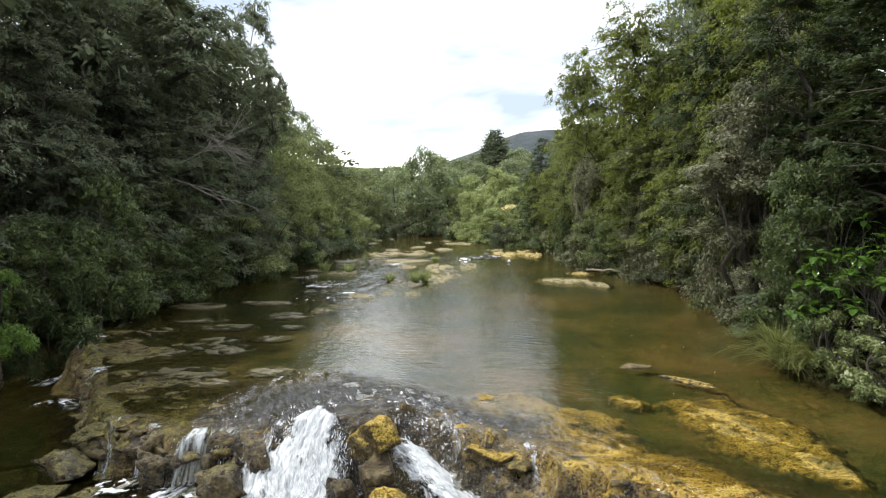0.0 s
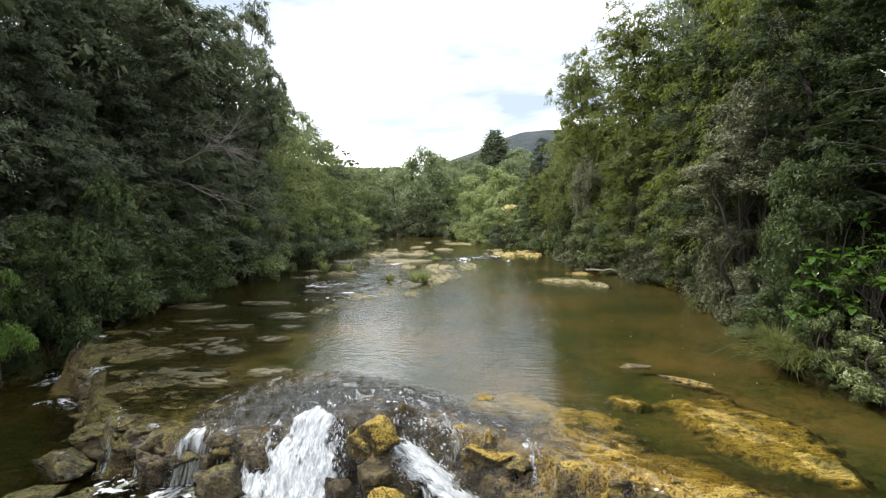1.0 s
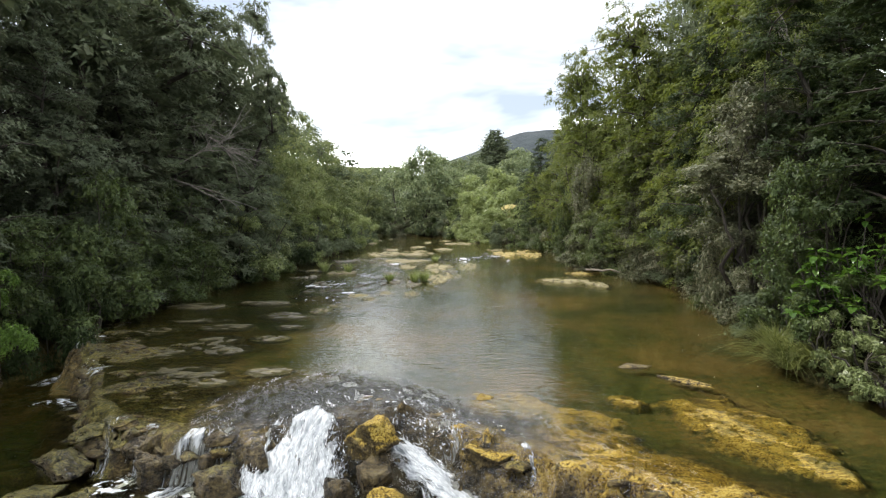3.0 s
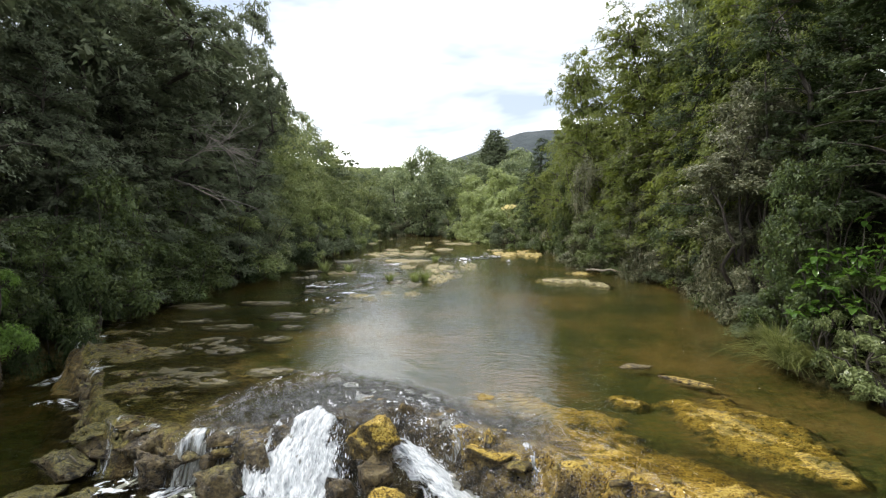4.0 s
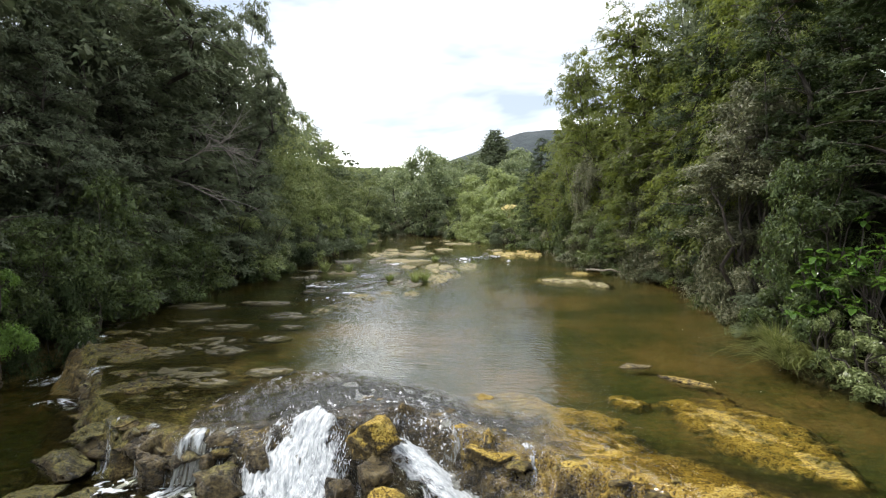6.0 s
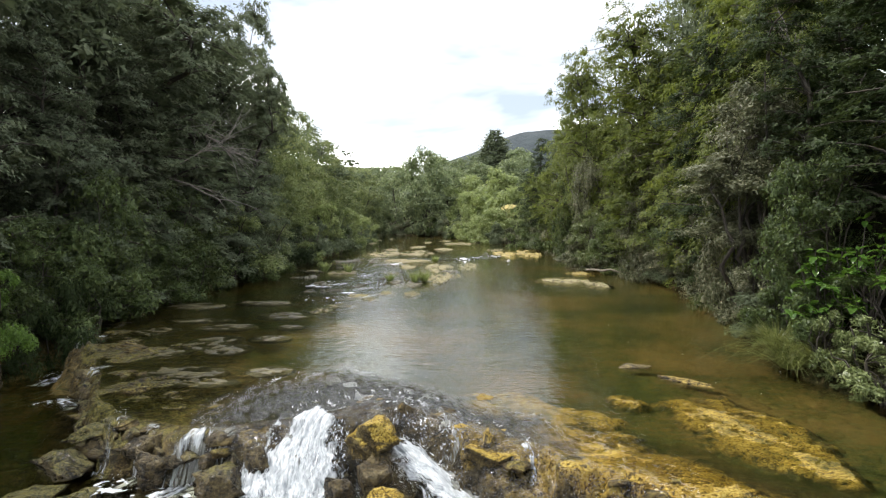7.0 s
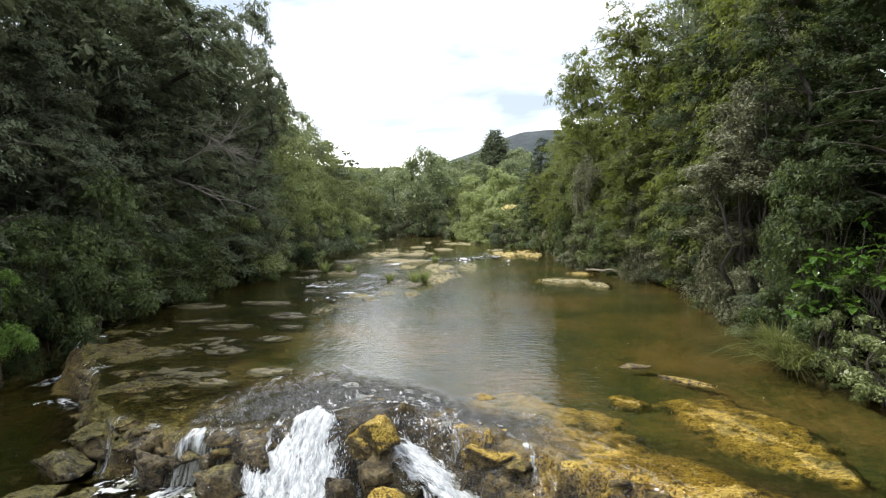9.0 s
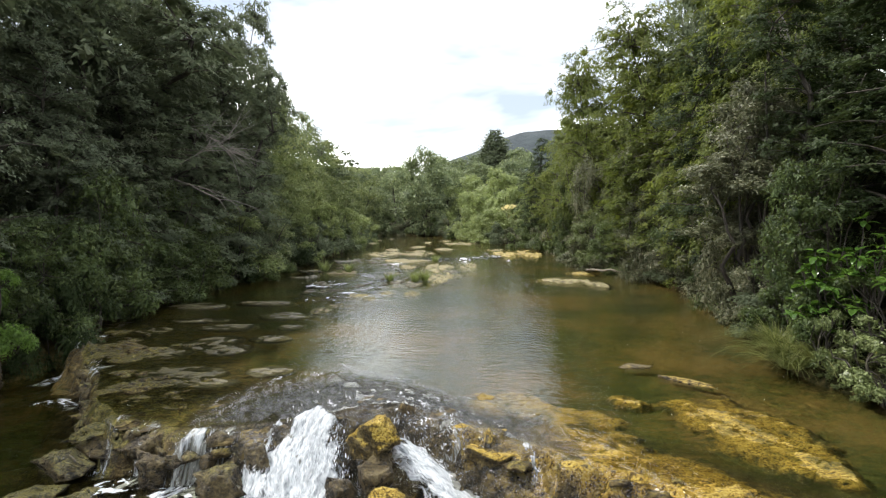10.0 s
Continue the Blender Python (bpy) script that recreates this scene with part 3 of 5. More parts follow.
run = tagged(new("fast_water", run_mesh()), "fast clear water spilling over the stone ledge", "water", kind="structure")
run.visible_shadow = False
lv, lf = sheet(spaced((-22, 12, 0.5)), spaced((-60, 4, 4), (4, 19, 0.5)), lambda a, b: -0.8 + 0.02 * fbm(a * 2, b * 2, 3, 95))
low = tagged(new("water", np_mesh("lower_pool", lv, lf, WATER)), "dark lower pool below the ledge", "water", kind="structure")
low.visible_shadow = False


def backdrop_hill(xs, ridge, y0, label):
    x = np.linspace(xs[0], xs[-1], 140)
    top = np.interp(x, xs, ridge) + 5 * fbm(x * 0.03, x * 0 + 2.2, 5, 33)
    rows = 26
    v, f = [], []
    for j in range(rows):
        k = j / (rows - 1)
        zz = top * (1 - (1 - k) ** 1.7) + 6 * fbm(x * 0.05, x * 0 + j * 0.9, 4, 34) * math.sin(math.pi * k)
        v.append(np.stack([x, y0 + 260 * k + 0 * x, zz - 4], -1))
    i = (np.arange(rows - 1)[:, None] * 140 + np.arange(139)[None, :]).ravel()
    me = np_mesh("backdrop", np.concatenate(v), np.stack([i, i + 1, i + 141, i + 140], -1), HILL_HAZE)
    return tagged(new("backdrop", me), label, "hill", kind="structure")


backdrop_hill((-700, -300, -60, 0, 40, 95, 120, 160, 260, 420, 700), (30, 40, 60, 92, 104, 130, 138, 142, 142, 125, 60), 640, "distant dark forested hill, tinted blue for haze")

# ================= plants =================
def unit(v):
    return v / np.maximum(np.linalg.norm(v, axis=-1, keepdims=True), 1e-9)


def leaf_quads(p, nrm, along, length, width, fold=0.18, flat_tri=False):
    """Folded leaf blades: centre, normal, direction, size."""
    along = unit(along - nrm * np.sum(along * nrm, -1, keepdims=True))
    side = np.cross(nrm, along)
    length, width = np.asarray(length)[:, None], np.asarray(width)[:, None]
    base, tip = p - along * length * 0.5, p + along * length * 0.5 - nrm * length * 0.12
    mid = p + along * length * 0.05
    a, b = mid + side * width * 0.5 - nrm * width * fold, mid - side * width * 0.5 - nrm * width * fold
    if flat_tri:
        v = np.stack([base + side * width * 0.5, base - side * width * 0.5, tip], 1).reshape(-1, 3)
        return v, np.arange(len(v)).reshape(-1, 3)
    v = np.stack([base, a, tip, b], 1).reshape(-1, 3)
    q = np.arange(len(v)).reshape(-1, 4)
    return v, np.concatenate([q[:, (0, 1, 2)], q[:, (0, 2, 3)]])


def leaf_hearts(lobes, rng, core):
    """The close inner foliage of every lobe: ragged dark hearts that no light passes."""
    th = np.linspace(0.3, math.pi - 0.3, 4)
    ph = np.linspace(0, 2 * math.pi, 6, endpoint=False)
    d = np.stack([np.sin(th)[:, None] * np.cos(ph), np.sin(th)[:, None] * np.sin(ph), np.cos(th)[:, None] + 0 * ph], -1).reshape(-1, 3)
    k = core * rng.uniform(0.6, 1.3, (len(lobes), len(d), 1))
    v = lobes[:, None, :3] + d[None] * lobes[:, None, 3:6] * k
    i = np.arange(3)[:, None] * 6 + np.arange(6)[None, :]
    j = np.arange(3)[:, None] * 6 + (np.arange(6)[None, :] + 1) % 6
    q = np.stack([i, i + 6, j + 6, i, j + 6, j], -1).reshape(-1, 3)
    f = (np.arange(len(lobes))[:, None, None] * len(d) + q[None]).reshape(-1, 3)
    return v.reshape(-1, 3), f


def foliage_mesh(name, lobes, count, size, aspect, material, rng, up=0.55, lay=0.5, shell=0.36, core=0.4, flat_tri=True):
    """Leaves on many small lobes: up turns blades to the sky, lay bends them along the lobe, shell keeps them near its skin."""
    lobes = np.asarray(lobes)
    wgt = (lobes[:, 3] * lobes[:, 4]) ** 1.0
    pick = rng.choice(len(lobes), count, p=wgt / wgt.sum())
    d = unit(rng.normal(size=(count, 3)))
    flip = rng.random(count) < 0.62
    d[flip, 2] = np.abs(d[flip, 2])
    r = (shell + (1.08 - shell) * rng.random(count) ** 0.6)[:, None]
    # twiggy tufts: gather leaves towards random shoots
    shoots = unit(rng.normal(size=(len(lobes), 26, 3)))
    sp = shoots[pick, rng.integers(0, 26, count)]
    d = unit(d * 0.62 + sp * 0.75)
    p = lobes[pick, :3] + d * lobes[pick, 3:6] * r
    nrm = unit(d * lay + np.array([0, 0, up]) + rng.normal(size=(count, 3)) * 0.42)
    along = d + rng.normal(size=(count, 3)) * 0.6 + np.array([0, 0, -0.25])
    ln = size * rng.uniform(0.65, 1.35, count)
    v, f = leaf_quads(p, nrm, along, ln, ln * aspect, 0.18, flat_tri)
    cv, cf = leaf_hearts(lobes, rng, core)
    return np_mesh(name, np.concatenate([v, cv]), np.concatenate([f, cf + len(v)]), material, False)


def tubes_mesh(name, paths, material, sides=6):
    """Tapered round limbs; each path is a list of (x, y, z, radius)."""
    vs, fs, off = [], [], 0
    for path in paths:
        path = np.asarray(path, float)
        p, rad = path[:, :3], path[:, 3]
        t = unit(np.gradient(p, axis=0))
        ref = np.where(np.abs(t[:, 2:3]) > 0.9, np.array([[1.0, 0, 0]]), np.array([[0, 0, 1.0]]))
        a = unit(np.cross(t, ref))
        b = np.cross(t, a)
        ang = np.linspace(0, 2 * math.pi, sides, endpoint=False)
        ring = p[:, None] + rad[:, None, None] * (np.cos(ang)[None, :, None] * a[:, None] + np.sin(ang)[None, :, None] * b[:, None])
        k = len(path)
        vs.append(ring.reshape(-1, 3))
        i = np.arange(k - 1)[:, None] * sides + np.arange(sides)[None, :]
        j = np.arange(k - 1)[:, None] * sides + (np.arange(sides)[None, :] + 1) % sides
        fs.append(np.stack([i, j, j + sides, i + sides], -1).reshape(-1, 4) + off)
        off += k * sides
    return np_mesh(name, np.concatenate(vs), np.concatenate(fs), material)


def bent(a, b, r0, r1, rng, k=6, sag=0.12):
    a, b = np.asarray(a, float), np.asarray(b, float)
    t = np.linspace(0, 1, k)[:, None]
    ln = np.linalg.norm(b - a)
    p = a + (b - a) * t + np.cumsum(rng.normal(size=(k, 3)) * ln * 0.035, 0) * np.sin(t * math.pi * 0.5)
    p[:, 2] += ln * sag * np.sin(t[:, 0] * math.pi)
    return np.concatenate([p, (r0 + (r1 - r0) * t ** 0.8)], 1)


PROFILES = {
    "broad": lambda k: math.sin(math.pi * min(max(0.12 + 0.83 * k, 0), 1)) ** 0.6,
    "wall": lambda k: (1 - max(0, k - 0.45) ** 1.6 * 2.1) * (0.75 + 0.25 * math.sin(k * 9)),
    "dome": lambda k: 0.28 + 0.72 * math.sin(math.pi * min(0.2 + 0.74 * k, 1.0)) ** 0.8,
    "shrub": lambda k: math.sqrt(max(0.05, 1 - (k * 0.95) ** 2)),
}


def plant_proto(seed, height, radius, profile, low, lobes_n, leaves, size, aspect, material, flat=0.6, lobe=(0.26, 0.42), up=0.55, lay=0.5, stems=1, flat_tri=True, core=0.28):
    """Trunk and crown meshes of one plant, standing at the origin."""
    rng = np.random.default_rng(seed)
    lobes, limbs = [], []
    trunks = []
    for s in range(stems):
        lean = rng.normal(size=2) * (0.05 if stems == 1 else 0.35) * radius
        foot = rng.normal(size=2) * (0 if stems == 1 else 0.14) * radius
        trunks.append(bent((foot[0], foot[1], -0.5), (lean[0], lean[1], height * 0.86), 0.022 * height / math.sqrt(stems) + 0.03, 0.02, rng, 9, 0))
    ga = rng.uniform(0, 6.28)
    per = 8
    masses = max(4, lobes_n // per)
    for i in range(masses):
        k = low + (1 - low) * ((i + 0.2 + 0.6 * rng.random()) / masses)
        env = radius * PROFILES[profile]((k - low) / (1 - low)) * rng.uniform(0.8, 1.2)
        mr = radius * rng.uniform(*lobe) * (0.55 + 0.45 * env / radius) * 1.25
        ga += 2.4 + rng.normal() * 0.35
        rr = max(0.0, env - mr * 0.75) * (0.5 + 0.5 * rng.random() ** 0.4)
        c = np.array([math.cos(ga) * rr, math.sin(ga) * rr, k * height])
        tr = trunks[rng.integers(0, stems)]
        zb = max(0.1, k - 0.1 - 0.25 * rr / height) * height
        q = tr[np.argmin(np.abs(tr[:, 2] - zb))]
        limbs.append(bent(q[:3], c, max(0.02, q[3] * 0.45), 0.015, rng, 6, 0.04))
        for _ in range(per):
            d = unit(rng.normal(size=3))
            d[2] = abs(d[2]) * 0.9 - 0.25
            lr = mr * rng.uniform(0.36, 0.62)
            o = d * np.array([mr, mr, mr * flat]) * rng.uniform(0.45, 0.95)
            lobes.append((*(c + o), lr, lr * rng.uniform(0.8, 1.2), lr * max(0.42, flat) * rng.uniform(0.75, 1.1)))
            limbs.append(bent(c, c + o, 0.02, 0.008, rng, 2, 0.02))
    crown = foliage_mesh("crown", lobes, leaves, size, aspect, material, rng, up, lay, 0.36, core, flat_tri)
    return tubes_mesh("trunk", trunks + limbs, BARK, 3), crown, height, radius


def place(proto, name, x, y, top, radius, label, category, group="", turn=None, rng=random, sink=0.15, z=None):
    trunk, crown, h0, r0 = proto
    base = (ground_z(x, y) if z is None else z) - sink
    sz, sr = max(0.5, top - base) / h0, radius / r0
    ob = new(name)
    ob.empty_display_size = 0.3
    rz = rng.uniform(0, 360) if turn is None else turn
    ob.matrix_world = pose(x, y, base, rng.uniform(-3, 3), rng.uniform(-3, 3), rz) @ Matrix.Diagonal((sr, sr, sz, 1))
    part_mesh("trunk", trunk, ob)
    part_mesh("crown", crown, ob)
    return tagged(ob, label, category, group)


def frond_mesh(name, plates, count, size, aspect, material, rng, lift=0.85):
    """Feathery sprays: every plate is a fan of leafy twigs that spreads from its bough and droops at the rim.
    plates: x, y, z of the inner end, heading, length, half width, droop."""
    pl = np.asarray(plates)
    n = len(pl)
    wgt = pl[:, 4] * pl[:, 5]
    pick = rng.choice(n, count, p=wgt / wgt.sum())
    twigs = rng.uniform(-1.0, 1.0, (n, 11)) * 1.15
    reach = rng.uniform(0.6, 1.12, (n, 11))
    j = rng.integers(0, 11, count)
    a = twigs[pick, j] + rng.normal(size=count) * 0.1
    r = (0.12 + 0.88 * rng.random(count) ** 0.62) * reach[pick, j]
    ca, sa = np.cos(pl[pick, 3]), np.sin(pl[pick, 3])
    fx, fy = np.cos(a) * r * pl[pick, 4], np.sin(a) * r * pl[pick, 5] * 1.15
    z = -pl[pick, 6] * r ** 1.7 * pl[pick, 4] + rng.normal(size=count) * 0.13 * pl[pick, 4]
    p = pl[pick, :3] + np.stack([ca * fx - sa * fy, sa * fx + ca * fy, z], -1)
    out = np.stack([ca * np.cos(a) - sa * np.sin(a), sa * np.cos(a) + ca * np.sin(a), -pl[pick, 6] * r * 1.2], -1)
    nrm = unit(np.array([0, 0, 1.0]) + out * np.array([1, 1, 0]) * lift + rng.normal(size=(count, 3)) * 0.45)
    along = out + rng.normal(size=(count, 3)) * 0.5
    ln = size * rng.uniform(0.6, 1.35, count)
    v, f = leaf_quads(p, nrm, along, ln, ln * aspect, 0.18, True)
    # the close shaded underside of each spray
    k = np.linspace(-1.0, 1.0, 6)
    rr = 0.5 * rng.uniform(0.5, 1.3, (n, 6))
    hx, hy = np.cos(k)[None] * rr * pl[:, 4:5], np.sin(k)[None] * rr * pl[:, 5:6] * 1.15
    ca, sa = np.cos(pl[:, 3:4]), np.sin(pl[:, 3:4])
    rim = np.stack([pl[:, :1] + ca * hx - sa * hy, pl[:, 1:2] + sa * hx + ca * hy, pl[:, 2:3] - pl[:, 6:7] * rr ** 1.7 * pl[:, 4:5] - 0.1 * pl[:, 4:5]], -1)
    hv = np.concatenate([pl[:, None, :3] - np.array([0, 0, 0.05]), rim], 1).reshape(-1, 3)
    i = np.arange(n)[:, None] * 7
    hf = np.stack([np.stack([i[:, 0], i[:, 0] + q, i[:, 0] + q + 1], -1) for q in range(1, 6)], 1).reshape(-1, 3)
    return np_mesh(name, np.concatenate([v, hv]), np.concatenate([f, hf + len(v)]), material, False)


def layered_proto(seed, height, radius, low, boughs, leaves, size, aspect, material, droop=0.3, spray=0.36, profile="wall"):
    """A forest tree whose boughs carry flat drooping sprays, tier over tier."""
    rng = np.random.default_rng(seed)
    lean = rng.normal(size=2) * 0.06 * radius
    trunk = bent((0, 0, -0.5), (lean[0], lean[1], height * 0.88), 0.02 * height + 0.03, 0.02, rng, 12, 0)
    limbs, plates = [trunk], []
    ga = rng.uniform(0, 6.28)
    for i in range(boughs):
        k = low + (1 - low) * ((i + 0.2 + 0.6 * rng.random()) / boughs) ** 0.8
        env = max(0.5, radius * PROFILES[profile]((k - low) / (1 - low)) * rng.uniform(0.62, 1.2))
        ga += 2.4 + rng.normal() * 0.3
        q = trunk[np.argmin(np.abs(trunk[:, 2] - max(0.2, k * height - 0.12 * env)))]
        tip = np.array([q[0] + math.cos(ga) * env * 0.8, q[1] + math.sin(ga) * env * 0.8, k * height + rng.normal() * 0.12 * env])
        path = bent(q[:3], tip, max(0.025, q[3] * 0.4), 0.015, rng, 6, 0.1)
        limbs.append(path)
        for t in (0.3, 0.5, 0.66, 0.8, 0.92, 1.0):
            c = path[min(5, int(t * 5))][:3] * (1 - (t * 5) % 1) + path[min(5, int(t * 5) + 1)][:3] * ((t * 5) % 1)
            ln = radius * spray * rng.uniform(0.65, 1.25) * (0.6 + 0.4 * env / radius)
            side = rng.choice((-1, 1)) * rng.uniform(0.2, 0.95) if t < 1 else rng.normal() * 0.2
            plates.append((*(c + rng.normal(size=3) * np.array([0.08, 0.08, 0.05]) * radius * 0.6), ga + side, ln, ln * rng.uniform(0.55, 0.85), droop * rng.uniform(0.4, 1.5)))
    return tubes_mesh("trunk", limbs, BARK, 4), frond_mesh("crown", plates, leaves, size, aspect, material, rng), height, radius


P_DARK = [layered_proto(s, 14, 3.3, 0.03, 100, 20000, 0.165, 0.46, LEAF_DARK_HAZE, 0.5, 0.25) for s in (1, 2, 3)]
P_SHADOWED = [layered_proto(s, 12, 2.6, 0.03, 92, 17500, 0.125, 0.46, LEAF_SHADOWED, 0.5, 0.25) for s in (31, 32)]
P_SHADE = [layered_proto(s, 12, 3.0, 0.02, 100, 22000, 0.12, 0.46, LEAF_SHADE_HAZE, 0.5, 0.25) for s in (41, 42)]
P_MID = [plant_proto(s, 12, 4.4, "broad", 0.03, 104, 11000, 0.25, 0.45, LEAF_SUN_HAZE, 0.8, (0.32, 0.5)) for s in (4, 5)]
P_LIME = [layered_proto(s, 13, 3.4, 0.02, 112, 24000, 0.17, 0.46, LEAF_LIME, 0.5, 0.25, "dome") for s in (6, 7, 38)]
P_BACK = [plant_proto(s, 14, 5.2, "broad", 0.02, 80, 6500, 0.32, 0.5, LEAF_DARK_HAZE, 0.8, (0.34, 0.5), core=0.22) for s in (24, 25)]
P_FAR = [plant_proto(s, 13, 6.8, "broad", 0.0, 88, 9000, 0.46, 0.5, LEAF_FAR_HAZE, 0.95, (0.32, 0.46)) for s in (8, 9)]
P_FARPALE = [plant_proto(s, 6, 4.2, "shrub", 0.0, 64, 5500, 0.34, 0.5, LEAF_PALE_HAZE, 1.1, (0.3, 0.45)) for s in (10, 11)]
P_GREY = [plant_proto(s, 4.5, 2.7, "shrub", 0.0, 80, 10500, 0.125, 0.42, LEAF_GREY, 0.9, (0.26, 0.4), 0.4, 0.6, 4) for s in (12, 13)]
P_BUSH = [plant_proto(s, 4.0, 2.5, "shrub", 0.0, 80, 9500, 0.125, 0.42, LEAF_MID, 0.9, (0.26, 0.4), 0.45, 0.6, 4) for s in (14, 15)]
P_BUSHLIGHT = [plant_proto(33, 4.0, 2.5, "shrub", 0.0, 80, 6500, 0.18, 0.45, LEAF_PALE_HAZE, 0.9, (0.26, 0.4), 0.45, 0.6, 4)]
P_GREYTREE = [plant_proto(s, 6.5, 1.6, "shrub", 0.8, 72, 8000, 0.12, 0.42, LEAF_GREY, 0.8, (0.3, 0.45), 0.45, 0.6, 3) for s in (36, 37)]
P_GREEN = [plant_proto(34, 2.4, 1.1, "shrub", 0.0, 64, 8000, 0.09, 0.45, LEAF_GREEN_SUN, 0.95, (0.26, 0.4), 0.45, 0.6, 4)]
P_PALE = [plant_proto(16, 3.6, 2.1, "shrub", 0.0, 72, 11000, 0.12, 0.42, LEAF_PALE, 0.9, (0.24, 0.38), 0.5, 0.5, 4)]
P_NEAR = [plant_proto(26, 1.5, 0.9, "shrub", 0.0, 80, 4600, 0.1, 0.36, LEAF_PALE, 1.1, (0.2, 0.32), 0.35, 0.7, 5, False, 0.25)]


def spire_proto(seed, height, radius, leaves):
    """A dense dark conifer: whorls of short boughs that shrink evenly to the tip."""
    rng = np.random.default_rng(seed)
    lobes, limbs = [], [bent((0, 0, -0.5), (0, 0, height * 0.78), 0.35, 0.03, rng, 9, 0)]
    for i in range(150):
        k = (i + rng.random()) / 150
        env = radius * (1 - k) ** 0.7 * rng.uniform(0.85, 1.1) + 0.45
        a = i * 2.4 + rng.normal() * 0.2
        c = np.array([math.cos(a) * env * 0.6, math.sin(a) * env * 0.6, height * (0.05 + 0.93 * k)])
        r = env * 0.45 + 0.3
        lobes.append((*c, r, r, r * 0.75))
        limbs.append(bent((0, 0, c[2] - 0.3), c, 0.05, 0.02, rng, 3, 0))
    return tubes_mesh("trunk", limbs, BARK, 4), foliage_mesh("crown", lobes, leaves, 0.5, 0.4, LEAF_DARK_HAZE, rng, 0.55, 0.5), height, radius


P_SPIRE = [spire_proto(18, 22, 5.0, 14000)]
P_FRINGE = [plant_proto(s, 2.4, 1.8, "shrub", 0.0, 40, 4600, 0.14, 0.42, m_, 0.9, (0.28, 0.42), 0.45, 0.6, 4) for s, m_ in ((20, LEAF_DARK_HAZE), (21, LEAF_MID), (22, LEAF_GREY), (23, LEAF_SHADOWED))]
P_FRINGE_FAR = [plant_proto(s, 2.4, 1.8, "shrub", 0.0, 32, 1600, 0.24, 0.5, m_, 0.9, (0.3, 0.44), 0.45, 0.6, 3) for s, m_ in ((27, LEAF_DARK_HAZE), (28, LEAF_MID), (29, LEAF_GREY), (30, LEAF_MID))]


def broad_leaf_mesh():
    """One glossy oval leaf, folded along its midrib and curled at the tip."""
    rows = ((0.0, 0.012, 0.0), (0.18, 0.2, 0.015), (0.42, 0.27, 0.03), (0.7, 0.22, 0.01), (0.9, 0.1, -0.05), (1.0, 0.01, -0.09))
    v, f = [], []
    for y, w, z in rows:
        v += [(-w, y, z + w * 0.28), (0, y, z), (w, y, z + w * 0.28)]
    for i in range(len(rows) - 1):
        a = i * 3
        f += [(a, a + 1, a + 4, a + 3), (a + 1, a + 2, a + 5, a + 4)]
    return np_mesh("leaf", v, f, LEAF_GLOSS)


BROAD_LEAF = broad_leaf_mesh()


def broadleaf_shrub(x, y, base, top, radius, shoots, seed, label):
    """Stems that end in whorls of large glossy leaves, each leaf a piece of its own."""
    rng = np.random.default_rng(seed)
    root = new("broadleaf_shrub")
    root.matrix_world = pose(x, y, base)
    for k in range(shoots):
        a, e = rng.uniform(0, 6.28), rng.uniform(-0.35, 1.35)
        out = np.array([math.cos(a) * math.cos(e), math.sin(a) * math.cos(e), math.sin(e)])
        tip = out * np.array([radius, radius, (top - base) * 0.62]) * rng.uniform(0.45, 1.05) + np.array([0, 0, (top - base) * 0.34])
        path = bent((rng.normal() * 0.08, rng.normal() * 0.08, -0.3), tip, 0.028, 0.008, rng, 6, 0.05)
        branch = part_mesh("branch", tubes_mesh("branch", [path], BARK, 5), root)
        for j in range(8):
            yaw, pitch = 45 * j + rng.uniform(-18, 18), rng.uniform(-25, 40) - (20 if j % 2 else 0)
            size = rng.uniform(0.19, 0.31)
            leaf = new("leaf", BROAD_LEAF)
            leaf.parent = branch
            leaf.matrix_basis = pose(*path[-1, :3], 0, 0, yaw) @ pose(0, 0, rng.uniform(-0.12, 0.04), pitch) @ pose(0, 0.03, 0, 0, rng.uniform(-20, 20)) @ Matrix.Diagonal((size, size, size, 1))
    return tagged(root, label, "shrub", "waterside bushes")

# ================= trees and shrubs: x, y, height of the top, crown radius =================
DARK_LEFT = ((-13.2, 15.0, 13.2, 2.9), (-14.4, 19.0, 15.1, 3.2), (-13.6, 21.0, 15.5, 3.3), (-13.7, 26.0, 16.2, 3.8), (-12.6, 30.0, 16.5, 3.1), (-12.5, 18.0, 9.4, 2.1), (-13.3, 23.0, 10.7, 2.9), (-13.3, 28.0, 12.0, 3.0), (-13.1, 35.0, 14.4, 2.6), (-13.3, 40.0, 13.3, 2.3), (-12.0, 19.0, 6.9, 2.0), (-12.4, 24.0, 7.1, 2.3), (-12.5, 29.0, 7.3, 2.6), (-15.1, 18.5, 7.2, 2.4), (-13.0, 37.0, 17.3, 2.2), (-13.6, 43.0, 15.5, 1.9), (-11.9, 33.0, 12.4, 2.3), (-13.0, 33.5, 14.5, 2.4), (-12.4, 14.6, 6.0, 1.7),)
MID_LEFT = ((-13.6, 46.0, 13.0, 2.3), (-14.0, 52.0, 13.3, 2.1), (-14.8, 58.0, 11.9, 2.2), (-13.7, 43.0, 9.1, 2.3), (-13.7, 48.0, 7.9, 2.3), (-13.9, 64.0, 12.2, 2.3), (-13.8, 75.0, 10.8, 2.3), (-14.0, 88.0, 10.8, 2.4), (-14.0, 100.0, 11.3, 2.5), (-12.9, 62.0, 8.6, 2.1), (-12.6, 36.0, 6.1, 2.1), (-12.9, 72.0, 7.3, 2.1),)
